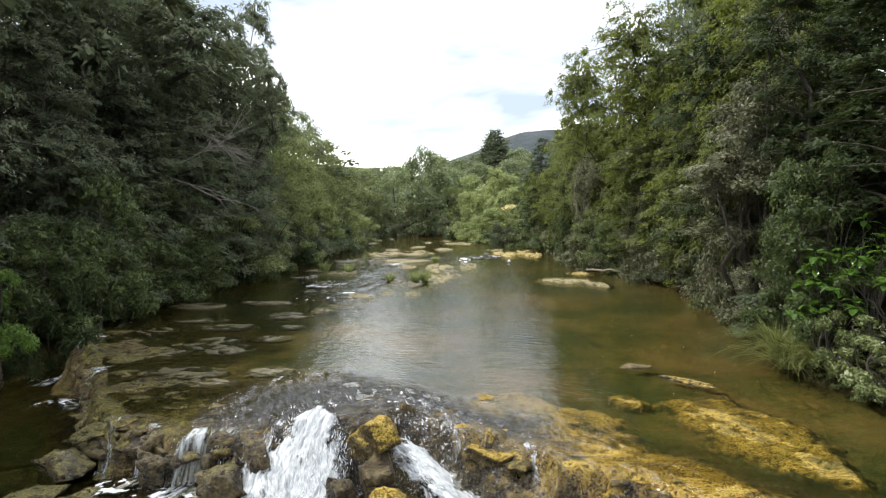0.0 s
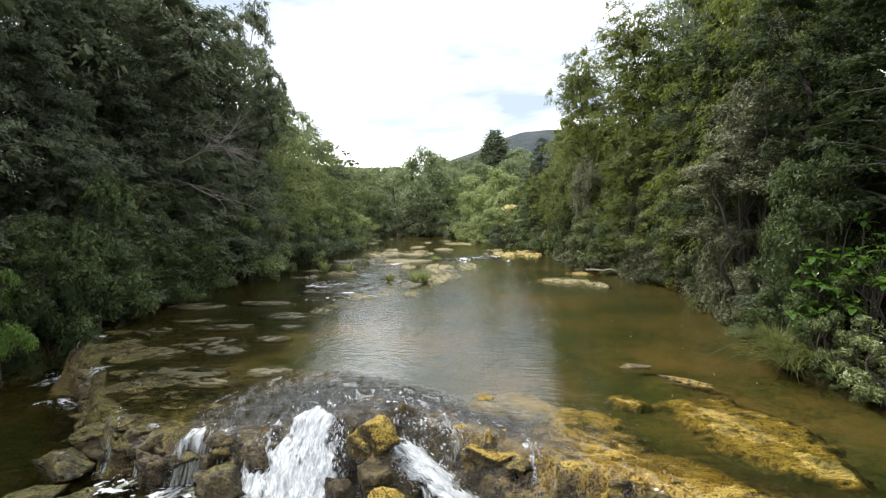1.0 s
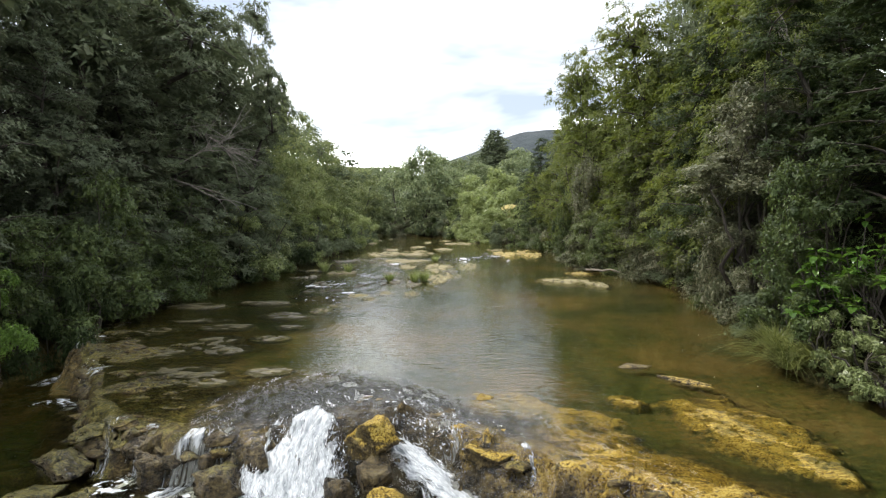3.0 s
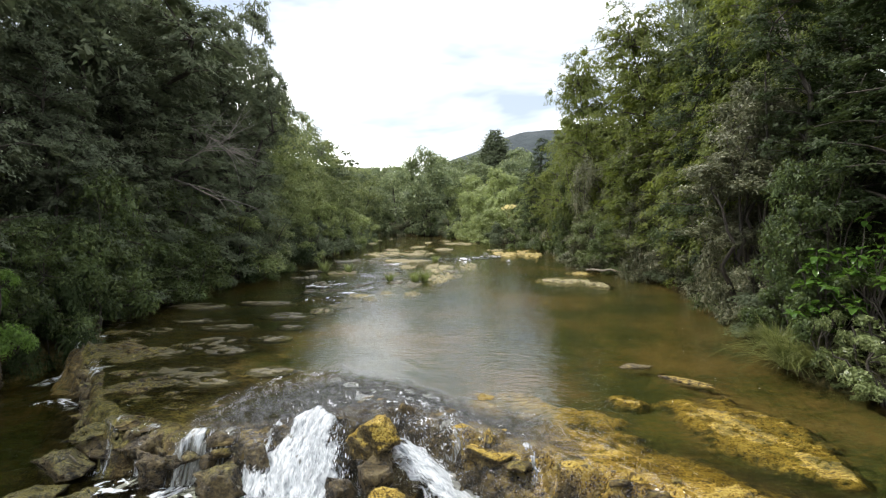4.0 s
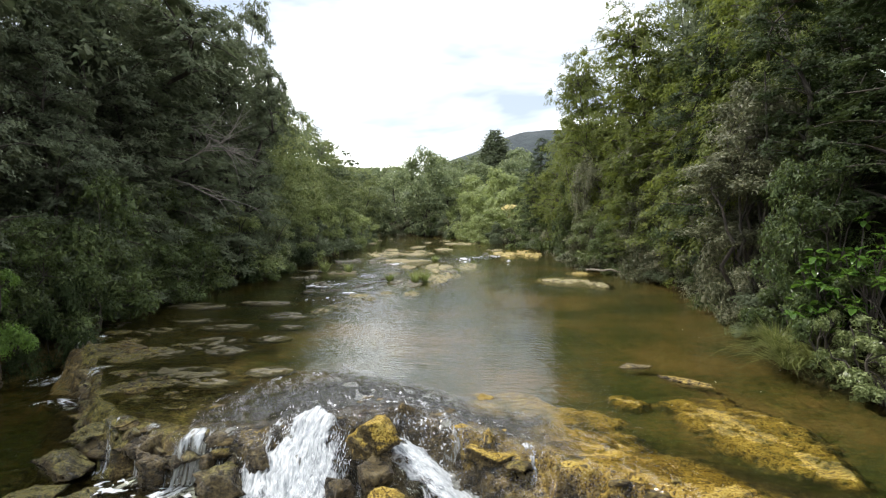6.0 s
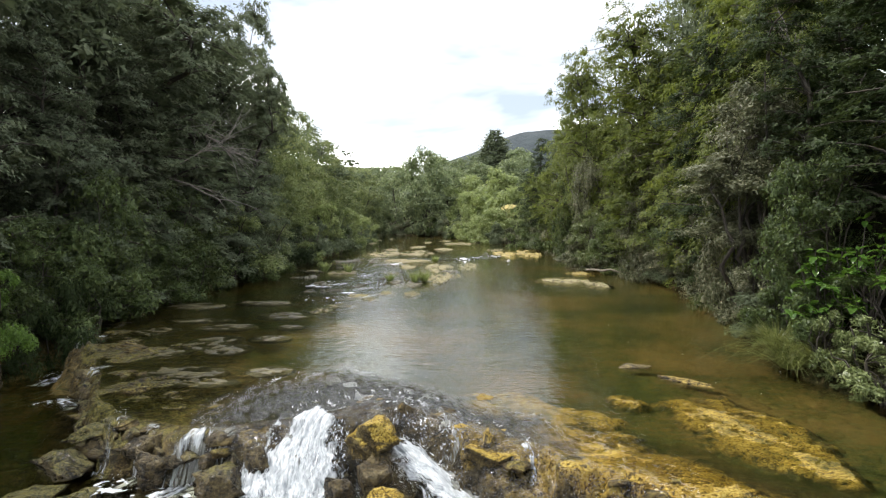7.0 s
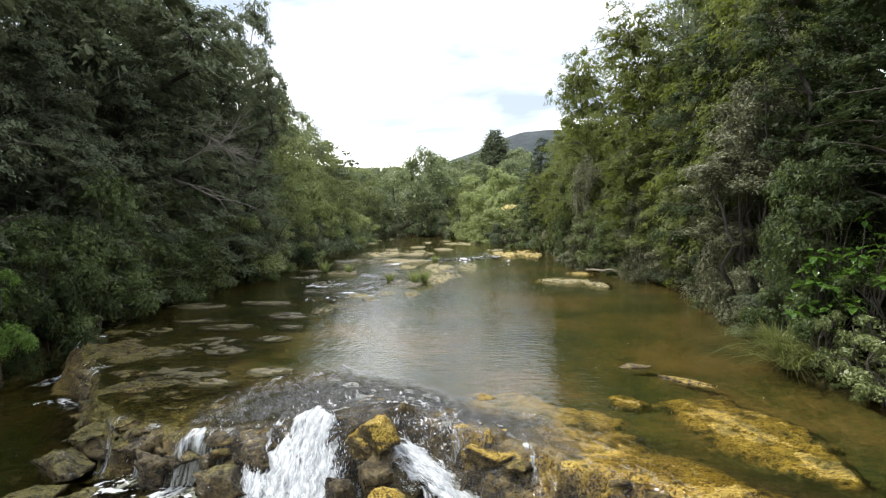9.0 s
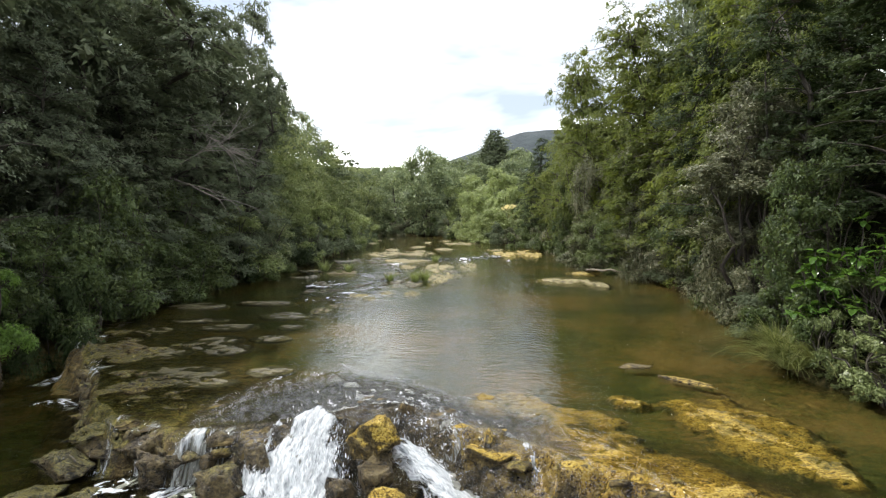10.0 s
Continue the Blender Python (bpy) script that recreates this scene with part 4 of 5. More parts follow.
BUSH_LEFT = ((-10.9, 17.0, 3.5, 1.4), (-10.7, 19.5, 3.3, 1.6), (-10.4, 22.5, 2.7, 1.7), (-10.0, 26.0, 3.1, 1.8), (-9.8, 30.5, 3.8, 1.9), (-9.0, 44.0, 3.5, 1.7), (-9.1, 54.0, 4.8, 1.8), (-9.3, 66.0, 4.3, 1.8), (-9.9, 82.0, 3.5, 2.1), (-11.0, 19.0, 5.1, 1.7), (-11.1, 25.0, 4.6, 2.0), (-12.8, 18.5, 4.5, 1.6), (-11.7, 16.0, 3.2, 1.4), (-13.4, 14.7, 2.6, 1.1),)
PALE_LEFT = ((-8.9, 36.0, 4.3, 1.5),)
LIME_RIGHT = ((15.2, 29.0, 16.4, 3.4), (14.6, 36.0, 16.0, 2.9), (12.9, 42.0, 15.5, 2.6), (11.9, 49.0, 15.2, 2.2), (12.6, 45.0, 15.6, 2.3), (11.4, 55.0, 13.0, 2.0), (12.9, 31.0, 12.6, 2.8), (12.6, 38.0, 11.4, 2.4), (12.5, 46.0, 11.2, 2.2), (12.0, 27.0, 9.0, 2.3), (12.4, 62.0, 11.6, 2.1), (11.9, 33.0, 7.8, 2.2), (11.8, 52.0, 9.4, 1.9), (14.2, 34.0, 17.0, 2.8), (11.6, 19.5, 10.3, 1.7), (12.0, 22.0, 12.6, 2.3), (12.0, 58.0, 8.0, 1.9), (13.2, 25.0, 14.5, 2.5),)
DARK_RIGHT = ((13.5, 23.0, 15.4, 3.2), (12.0, 17.0, 13.8, 2.8), (10.5, 13.0, 11.2, 2.3), (11.9, 22.0, 11.2, 2.4), (11.7, 18.0, 9.1, 1.9), (10.5, 14.0, 7.1, 1.6), (11.2, 72.0, 13.3, 2.3), (11.3, 66.0, 9.6, 2.1), (12.6, 24.0, 9.6, 2.1), (10.6, 15.5, 10.9, 1.7),)
GREY_CROWN = ((9.0, 17.5, 7.2, 1.6), (8.4, 18.0, 5.5, 2.1), (9.2, 17.0, 5.1, 1.4), (8.5, 21.0, 5.2, 1.6), (8.5, 19.0, 3.5, 2.0), (9.0, 17.5, 3.2, 1.2), (9.8, 34.0, 7.6, 2.0),)
GREY_RIGHT = ((9.9, 19.5, 7.2, 1.4), (10.3, 25.5, 5.6, 1.6), (10.3, 21.0, 5.4, 1.5), (9.8, 32.0, 6.1, 1.6), (10.3, 18.0, 5.0, 1.2), (10.3, 40.0, 7.2, 1.7), (10.9, 29.0, 3.1, 1.5), (10.9, 24.0, 3.6, 1.4), (9.4, 16.5, 2.4, 1.1), (10.5, 31.0, 5.2, 1.5),)
BUSH_RIGHT = ((10.1, 58.0, 3.5, 1.7), (10.6, 48.0, 6.1, 1.7), (11.1, 36.0, 3.3, 1.6), (10.1, 16.0, 3.3, 1.1), (9.1, 14.0, 5.0, 1.1), (10.6, 21.0, 2.8, 1.2), (10.8, 28.0, 4.5, 1.4), (9.4, 66.0, 3.8, 1.7),)
PALE_RIGHT = ((9.4, 39.0, 3.6, 1.5), (10.6, 37.0, 3.0, 1.3), (12.2, 33.0, 2.8, 1.1),)
NEAR_RIGHT = ((8.2, 12.2, 1.4, 0.5), (8.6, 11.4, 1.4, 0.7), (8.4, 10.6, 1.2, 0.6), (8.4, 11.8, 0.5, 0.5), (8.4, 13.2, 0.6, 0.5), (8.3, 10.6, 0.6, 0.5),)
GLOSS_RIGHT = ((8.7, 12.9, 2.9, 0.6), (9.1, 12.2, 3.5, 0.7),)
FARMAIN = ((-3.4, 108.0, 15.1, 6.6),)
FAR = ((-10.2, 125.0, 13.8, 4.9), (-9.9, 108.0, 9.8, 4.4), (-13.1, 104.0, 8.6, 3.1), (0.7, 125.0, 13.8, 5.4), (-2.0, 150.0, 18.1, 6.5), (7.2, 160.0, 19.5, 7.8), (12.9, 110.0, 13.6, 4.3), (8.3, 130.0, 14.9, 5.1), (-13.7, 150.0, 15.9, 7.3), (-19.6, 140.0, 15.1, 5.5), (16.4, 120.0, 16.9, 4.2),)
FARPALE = ((5.5, 92.0, 7.3, 3.8), (9.1, 84.0, 6.8, 3.3), (4.3, 92.0, 5.3, 2.3), (6.7, 80.0, 4.3, 2.8), (10.7, 78.0, 7.3, 2.6), (4.7, 106.0, 10.4, 4.1), (9.5, 102.0, 10.7, 4.0), (2.9, 88.0, 2.6, 1.6), (5.5, 86.0, 2.7, 2.4), (9.3, 79.0, 3.0, 2.2), (11.0, 73.0, 3.5, 1.7),)
SPIRE = ((13.7, 150.0, 26.3, 6.5),)


def on_bank(x, y, inset=0.3):
    """Roots stand on the bank, not in the river."""
    xl, xr = float(np.interp(y, LEFT_Y, LEFT_X)), float(np.interp(y, RIGHT_Y, RIGHT_X))
    return min(x, xl - inset) if x < 0.5 * (xl + xr) else max(x, xr + inset)


prng = random.Random(5)


def planted(rows, protos, name, label, category, group, rooted=True, wide=1.35):
    for i, (x, y, top, r) in enumerate(rows):
        r *= wide
        place(protos[i % len(protos)], name, on_bank(x, y) if rooted else x, y, top, r, label, category, group, None, prng)


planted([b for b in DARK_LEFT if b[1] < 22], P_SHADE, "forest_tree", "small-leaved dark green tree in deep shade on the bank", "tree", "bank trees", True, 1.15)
planted([b for b in DARK_LEFT if b[1] >= 22], P_DARK, "forest_tree", "tall green native forest tree on the shaded bank", "tree", "bank trees", True, 1.15)
planted(DARK_RIGHT, P_SHADOWED, "forest_tree", "tall green native forest tree on the shaded bank", "tree", "bank trees", True, 1.15)
planted(MID_LEFT, P_MID, "forest_tree", "mid-green leafy tree on the river bank", "tree", "bank trees")
planted(LIME_RIGHT, P_LIME, "beech_tree", "yellow-green tree with layered sunlit branches", "tree", "bank trees", True, 1.2)
planted([b for b in BUSH_LEFT if b[1] > 29], P_BUSHLIGHT, "bush", "light green bush at the sunny waterside", "bush", "waterside bushes")
planted([b for b in BUSH_LEFT if b[1] <= 29], P_BUSH, "bush", "dense green bush overhanging the water", "bush", "waterside bushes")
planted(BUSH_RIGHT, P_BUSH, "bush", "dense green bush overhanging the water", "bush", "waterside bushes")
place(P_GREEN[0], "bush", -11.2, 13.9, 2.7, 0.95, "sunlit green leafy bush on a rock by the bank", "bush", "waterside bushes", None, prng, 0.15, 0.4)
planted(PALE_LEFT, P_PALE, "bush", "pale green rounded bush at the water's edge", "bush", "waterside bushes")
planted(GREY_RIGHT, P_GREY, "shrub", "grey-green small-leaved shrub on the bank", "shrub", "grey shrubs")
planted(GREY_CROWN, P_GREYTREE, "small_tree", "small tree with a rounded grey-brown crown on the bank", "tree", "grey crowned trees", True, 1.0)
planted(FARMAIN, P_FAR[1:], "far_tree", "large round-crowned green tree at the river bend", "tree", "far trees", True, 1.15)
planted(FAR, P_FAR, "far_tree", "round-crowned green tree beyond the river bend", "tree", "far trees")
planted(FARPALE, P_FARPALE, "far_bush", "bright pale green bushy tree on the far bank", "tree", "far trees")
planted(SPIRE, P_SPIRE, "conifer", "dark conical conifer rising above the far trees", "tree", "far trees")
SWAYING = []
planted(PALE_RIGHT, P_PALE, "bush", "pale green rounded bush at the water's edge", "bush", "waterside bushes")
for x, y, top, r in NEAR_RIGHT:
    ob = place(P_NEAR[0], "bush", on_bank(x, y, -0.1), y, top, r * 1.3, "pale green leafy shrub leaning over the water", "shrub", "waterside bushes", None, prng, 0.1, 0.15)
    SWAYING.append((ob, ob.matrix_world.copy()))
for i, (x, y, top, r) in enumerate(GLOSS_RIGHT):
    ob = broadleaf_shrub(x, y, ground_z(x, y) - 0.05, top, r * 1.35, 36, 90 + i, "bright glossy green broadleaf shrub on the bank")
    SWAYING.append((ob, ob.matrix_world.copy()))

for x, y, top, r in ((8.8, 12.9, 2.2, 1.0), (9.2, 11.9, 2.3, 1.1), (9.3, 13.8, 2.6, 1.1), (8.9, 14.6, 2.0, 1.0)):
    place(P_FRINGE[1], "fringe_shrub", x, y, top, r, "leafy dark green shrub under the broadleaf bushes", "shrub", "waterline shrubs", None, prng)

# darkened leaf colour here imitates the shade below the left bank's bushes
for x, y, top, r in ((-11.0, 16.4, 1.7, 1.2), (-11.5, 15.6, 1.6, 1.1), (-10.9, 17.6, 1.8, 1.3), (-12.8, 14.4, 1.7, 1.0)):
    place(P_FRINGE[3], "fringe_shrub", x, y, top, r, "low leafy shrub drooping to the waterline", "shrub", "waterline shrubs", None, prng, 0.5)

# taller forest behind, up the slopes
for side, ys in ((-1, np.concatenate([np.arange(9.0, 30.0, 3.6), np.arange(31.0, 100.0, 7.0)])), (1, np.concatenate([np.arange(10.0, 34.0, 3.8), np.arange(36.0, 100.0, 7.5)]))):
    for y in ys:
        y = float(y) + prng.uniform(-1.5, 1.5)
        place(P_BACK[prng.randrange(2)], "forest_tree", side * prng.uniform(17, 20) + 0.5, y, prng.uniform(12.5, 15.5) + (1.5 if side > 0 else 0) + (1.5 if y < 34 else 0), prng.uniform(4.6, 5.8),
              "dark green forest tree up the slope", "tree", "slope trees", None, prng)

for x, y, top in ((-16.0, 22.0, 15.0), (-16.5, 26.5, 15.5), (-15.8, 31.0, 15.5), (-16.2, 36.0, 15.5), (-15.5, 40.5, 15.0), (-16.5, 17.5, 14.0)):
    place(P_BACK[prng.randrange(2)], "forest_tree", x, y, top, 4.2, "dark green forest tree up the slope", "tree", "slope trees", None, prng)

krng = random.Random(3)
for x, y, top, turn in ((16.3, 36.0, 18.6, 40), (17.2, 42.0, 17.8, 150), (15.6, 31.5, 18.2, 260)):
    place(P_BACK[0], "forest_tree", x, y, top, 4.0, "dark green forest tree up the slope", "tree", "slope trees", turn, krng)

# low growth along both water lines
for side, ys in ((-1, np.arange(17.8, 90.0, 2.3)), (1, np.arange(15.5, 80.0, 2.3))):
    for k, y in enumerate(ys):
        y = float(y) + prng.uniform(-0.5, 0.5)
        edge = float(np.interp(y, LEFT_Y, LEFT_X) if side < 0 else np.interp(y, RIGHT_Y, RIGHT_X))
        proto = (P_FRINGE if y < 42 else P_FRINGE_FAR)[prng.choice((0, 0, 1, 3)) if side < 0 else prng.choice((1, 2, 2, 1, 0))]
        place(proto, "fringe_shrub", edge + side * prng.uniform(0.1, 0.6), y, prng.uniform(1.5, 2.8), prng.uniform(1.5, 2.1),
              "low leafy shrub drooping to the waterline", "shrub", "waterline shrubs", None, prng, 0.5)

# far shore round the bend
for k in range(15):
    y = 91.0 + 2.2 * k
    x = float(np.interp(y, RIGHT_Y, RIGHT_X))
    place(P_FRINGE_FAR[(1, 2, 0)[k % 3]], "fringe_shrub", x + prng.uniform(0.2, 0.9), y, prng.uniform(2.2, 3.8), prng.uniform(1.8, 2.4),
          "low leafy shrub drooping to the waterline", "shrub", "waterline shrubs", None, prng, 0.5)


# ================= rocks =================
def boulder_mesh(name, sx, sy, sz, seed, material=None, rough=0.35, algae=0.6, n=3, moss=0.0):
    """A broken stone: a ball cut by random planes, then weathered."""
    rng = random.Random(seed)
    cuts, tilt_x, layers = [], rng.uniform(-1.5, 1.5), 0.11 if rough < 0.85 else 0.04
    for _ in range(18 if rough < 0.85 else 14):
        d = Vector((rng.gauss(0, 1), rng.gauss(0, 1), rng.gauss(0, 1))).normalized()
        cuts.append((d, rng.uniform(0.45, 0.84) if rough < 0.85 else rng.uniform(0.5, 0.88)))
    bm = bmesh.new()
    bmesh.ops.create_icosphere(bm, subdivisions=n, radius=1.0)
    off = Vector((seed * 3.1, seed * 1.7, seed * 0.9))
    for v in bm.verts:
        p = v.co.copy()
        for d, r in cuts:
            over = p.dot(d) - r
            if over > 0:
                p -= d * over
        p *= 0.95 + rough * 0.2 * noise.fractal(p * 2.4 + off, 0.6, 2.1, 6) + rough * 0.085 * noise.ridged_multi_fractal(p * 4.0 + off, 0.9, 2.1, 5, 1.0, 2.0)
        lay = (p.z * 3.1 + p.x * tilt_x + noise.noise(p * 1.5 + off) * 0.7) % 1.0
        p *= 1.0 - layers * min(1.0, 3.0 * (1.0 - lay)) * lay
        v.co = Vector((p.x * sx, p.y * sy, p.z * sz)) * 1.15
    me = bpy.data.meshes.new(name)
    bm.to_mesh(me)
    bm.free()
    me.polygons.foreach_set("use_smooth", np.ones(len(me.polygons), bool))
    me.materials.append(material or ROCK)
    attr(me, "algae", np.full(len(me.vertices), algae))
    attr(me, "moss", np.full(len(me.vertices), moss))
    return me


def boulder(x, y, z, sx, sy, sz, seed, label, algae=0.6, rz=0.0, n=4, name="boulder", tilt=0.0):
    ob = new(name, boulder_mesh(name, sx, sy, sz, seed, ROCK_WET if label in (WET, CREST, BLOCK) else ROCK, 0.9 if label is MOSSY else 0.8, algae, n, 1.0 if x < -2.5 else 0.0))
    ob.matrix_world = pose(x, y, z, tilt, 0, rz)
    return tagged(ob, label, "rock", "ledge boulders")


MOSSY = "brown boulder capped with ochre moss on the ledge"
BLOCK = "angular wet dark block jutting from the broken ledge"
CREST = "low wet rock crest with an ochre rim breaking the pool"
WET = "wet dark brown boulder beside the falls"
boulder(-1.04, 9.05, -0.05, 0.45, 0.4, 0.34, 1, MOSSY, 1.5)
boulder(-1.05, 8.6, -0.48, 0.36, 0.36, 0.36, 2, WET, 0.1)
boulder(-0.85, 8.15, -0.72, 0.28, 0.26, 0.26, 3, MOSSY, 0.9)
boulder(-3.35, 8.72, -0.68, 0.45, 0.36, 0.32, 4, WET, 0.5)
boulder(-1.55, 8.45, -0.62, 0.22, 0.3, 0.32, 5, WET, 0.1)
boulder(-4.62, 9.0, -0.52, 0.36, 0.3, 0.4, 6, WET, 0.1)
boulder(-6.1, 9.3, -0.58, 0.6, 0.42, 0.28, 7, WET, 0.6, -20)
boulder(-6.3, 8.65, -0.78, 0.6, 0.4, 0.2, 8, WET, 0.9, 30)
boulder(-5.5, 8.5, -0.8, 0.42, 0.35, 0.2, 28, WET, 0.7, 40)
boulder(-5.95, 9.95, -0.22, 0.6, 0.4, 0.22, 9, WET, 0.9, 25)
boulder(-11.4, 13.9, -0.35, 0.75, 0.6, 0.95, 15, WET, 0.15, 10)
boulder(0.8, 8.75, -0.25, 0.42, 0.4, 0.26, 11, MOSSY, 1.0)
boulder(-2.98, 9.1, -0.42, 0.26, 0.36, 0.38, 12, WET, 0.35)


brng = random.Random(12)
for i in range(34):
    x = -10.4 + 7.2 * (i + brng.random()) / 34
    size, down = brng.uniform(0.16, 0.38), brng.uniform(0.0, 0.5)
    boulder(x, float(lip(x)) - 0.1 - 0.55 * down, -0.14 - 0.95 * down, size, size * brng.uniform(0.6, 0.9), size * brng.uniform(0.45, 0.75), 130 + i, BLOCK, brng.uniform(0.1, 0.7), brng.uniform(0, 180), 3)
boulder(4.55, 13.35, 0.0, 0.52, 0.17, 0.09, 17, CREST, 0.25, -8)
boulder(5.17, 12.15, -0.02, 0.6, 0.15, 0.1, 24, CREST, 0.5, -46)
boulder(0.86, 11.05, -0.05, 0.22, 0.17, 0.11, 23, CREST, 0.9, 10)

STONES = [boulder_mesh("stone", 1.0, 0.65, 0.26, 100 + i, None, 0.9, 0.25 + 0.12 * (i % 5), 3, 0.8) for i in range(10)]
srng = random.Random(21)
for i in range(60):
    if i < 40:
        x = srng.uniform(-9.5, -2.6)
        y = float(lip(x)) + srng.uniform(-1.1, 3.2)
    else:
        x = srng.uniform(-2.6, 3.4)
        y = float(lip(x)) + srng.uniform(-1.2, 0.1)
    if -3.2 < x < 0.5:
        x -= 3.4
        y = float(lip(x)) + srng.uniform(-1.0, 1.5)
    size = srng.choice((0.08, 0.1, 0.13, 0.17, 0.22, 0.3)) * srng.uniform(0.8, 1.2)
    ob = new("stone", STONES[i % 10])
    ob.matrix_world = pose(x, y, ground_z(x, y) - size * 0.05, srng.uniform(-14, 14), srng.uniform(-14, 14), 30 + srng.uniform(-30, 30)) @ Matrix.Diagonal((size, size, size, 1))
    tagged(ob, "angular wet brown stone lodged in the ledge", "rock", "ledge stones")


def slab_mesh(name, rx, ry, thick, seed, material, hole=1.0):
    """A low weathered rock shelf: ragged in outline, split into plates, with pools of water in its hollows."""
    n = 40 if rx > 0.9 else 30
    u = np.linspace(-1.3, 1.3, n)
    gx, gy = np.meshgrid(u, u)
    gx, gy = gx * np.sqrt(1 - (gy / 1.3) ** 2 / 2), gy * np.sqrt(1 - (gx / 1.3) ** 2 / 2)
    x, y = gx * rx, gy * ry
    d = np.sqrt(gx ** 2 + gy ** 2)
    shape = 0.72 - d + 1.7 * fbm(gx * 1.5 + seed * 5.7, gy * 1.5 + seed * 2.3, 5, seed, 0.62) - hole * 1.1 * np.clip(fbm(gx * 3.2 + seed, gy * 3.2, 3, seed + 6), 0, 1)
    bh, bc = blocks(gx * 2.4 + seed + 0.4 * gy, gy * 3.0, seed + 40)
    z = thick * np.clip(shape * 6.0, -5, 0.8) + thick * 0.9 * bh - thick * 1.1 * sstep(0.12, 0.0, bc) + thick * 0.7 * fbm(x * 4, y * 4, 4, seed + 3, 0.65)
    z = z - 3.2 * thick * sstep(0.02, -0.12, bh + 0.5 * fbm(gx * 5 + seed, gy * 5, 3, seed + 8)) - 0.5 * sstep(1.05, 1.3, d)
    v = np.stack([x, y, z], -1).reshape(-1, 3)
    i = (np.arange(n - 1)[:, None] * n + np.arange(n - 1)[None, :]).ravel()
    return np_mesh(name, v, np.stack([i, i + 1, i + n + 1, i + n], -1), material)


SLABS_MAIN = ((-0.3, 40.4, 1.12, 6.44), (-0.3, 32.9, 0.67, 3.10), (1.8, 41.1, 0.90, 3.78), (0.3, 34.9, 0.82, 2.34))
SLABS = ((-2.9, 46.6, 2.04, 3.22), (-2.5, 40.8, 0.60, 1.84), (-5.7, 55.2, 1.86, 4.66), (-2.6, 56.3, 1.75, 4.25), (-5.5, 62.3, 0.84, 2.42), (-3.0, 67.7, 0.87, 2.65), (0.1, 63.6, 1.07, 2.72), (-2.4, 59.9, 0.96, 2.07), (-10.2, 87.4, 1.10, 4.04), (-9.5, 77.6, 0.78, 3.18), (-2.1, 79.9, 0.67, 2.77), (0.3, 85.9, 0.87, 3.19), (2.3, 77.1, 2.14, 3.71), (-8.2, 92.4, 0.62, 3.28), (-6.4, 36.3, 1.29, 2.34), (-3.9, 25.9, 0.70, 0.81), (-3.1, 24.5, 0.36, 0.49), (-4.6, 21.7, 0.40, 0.93), (-4.1, 22.7, 0.50, 0.70), (-1.4, 26.4, 0.36, 1.00), (5.6, 61.7, 0.99, 2.56))
SLABS_BROWN = ((-2.5, 31.1, 0.45, 1.77), (-1.6, 30.3, 0.56, 1.84), (-3.5, 32.7, 0.45, 1.29), (-7.3, 46.9, 1.86, 2.85), (-6.3, 30.1, 0.66, 1.52), (-5.3, 27.3, 0.64, 0.54), (-7.7, 34.0, 0.40, 1.39), (4.0, 54.0, 0.55, 4.18), (0.5, 37.0, 0.56, 1.65), (-4.3, 29.2, 0.54, 1.03))
SLABS_Y = ((6.0, 55.4, 1.40, 7.27), (8.2, 55.9, 1.37, 6.82), (8.5, 35.8, 0.81, 1.48))
SLABS_DULL = ((6.7, 31.8, 1.37, 2.14), (8.0, 30.5, 0.57, 2.10))
SLABS_WET = ((-4.88, 18.39, 0.4, 0.5), (-9.8, 22.65, 1.2, 0.9), (-8.96, 17.65, 0.8, 0.8), (-8.3, 19.51, 1.1, 0.5), (-6.45, 16.1, 0.72, 1.1), (-6.9, 18.3, 0.9, 0.6),
             (-5.7, 15.2, 0.62, 0.7), (-5.6, 20.5, 0.9, 0.8), (-7.2, 23.5, 1.1, 0.6), (-5.0, 16.6, 0.6, 0.5), (-7.3, 14.8, 0.8, 0.7))
SLABS_OCHRE = ((-3.95, 13.05, 0.55, 0.5), (-5.9, 12.9, 1.0, 0.6), (-5.2, 12.1, 0.9, 0.45))
for rows, material, th, hole, lb in ((SLABS_MAIN, SLAB, 0.036, 0.8, "pale weathered rock outcrop in the middle of the river"), (SLABS, SLAB, 0.02, 1.0, "pale weathered flat rock slab breaking the water"),
                                     (SLABS_BROWN, SLAB_DARK, 0.04, 1.4, "dark wet broken rock between the slabs"), (SLABS_Y, SLAB_YELLOW, 0.035, 1.0, "low ochre algae-covered rock slab in the river"),
                                     (SLABS_DULL, SLAB, 0.02, 0.8, "flat olive-brown rock slab near the bank"), (SLABS_WET, SLAB_DARK, 0.012, 0.8, "wet brown flat rock just above the water"), (SLABS_OCHRE, SLAB_DARK, 0.012, 0.8, "flat ochre-stained rock plate awash on the ledge")):
    for i, (x, y, rx, ry) in enumerate(rows):
        ob = new("rock_slab", slab_mesh("rock_slab", rx * 0.95, ry * 0.86, th, 20 + i, material, hole))
        ob.matrix_world = pose(x, y, 0.022 if y > 20 else 0.004, 0, 0, 6 * math.sin(9 * x))
        tagged(ob, lb, "rock", "river slabs")

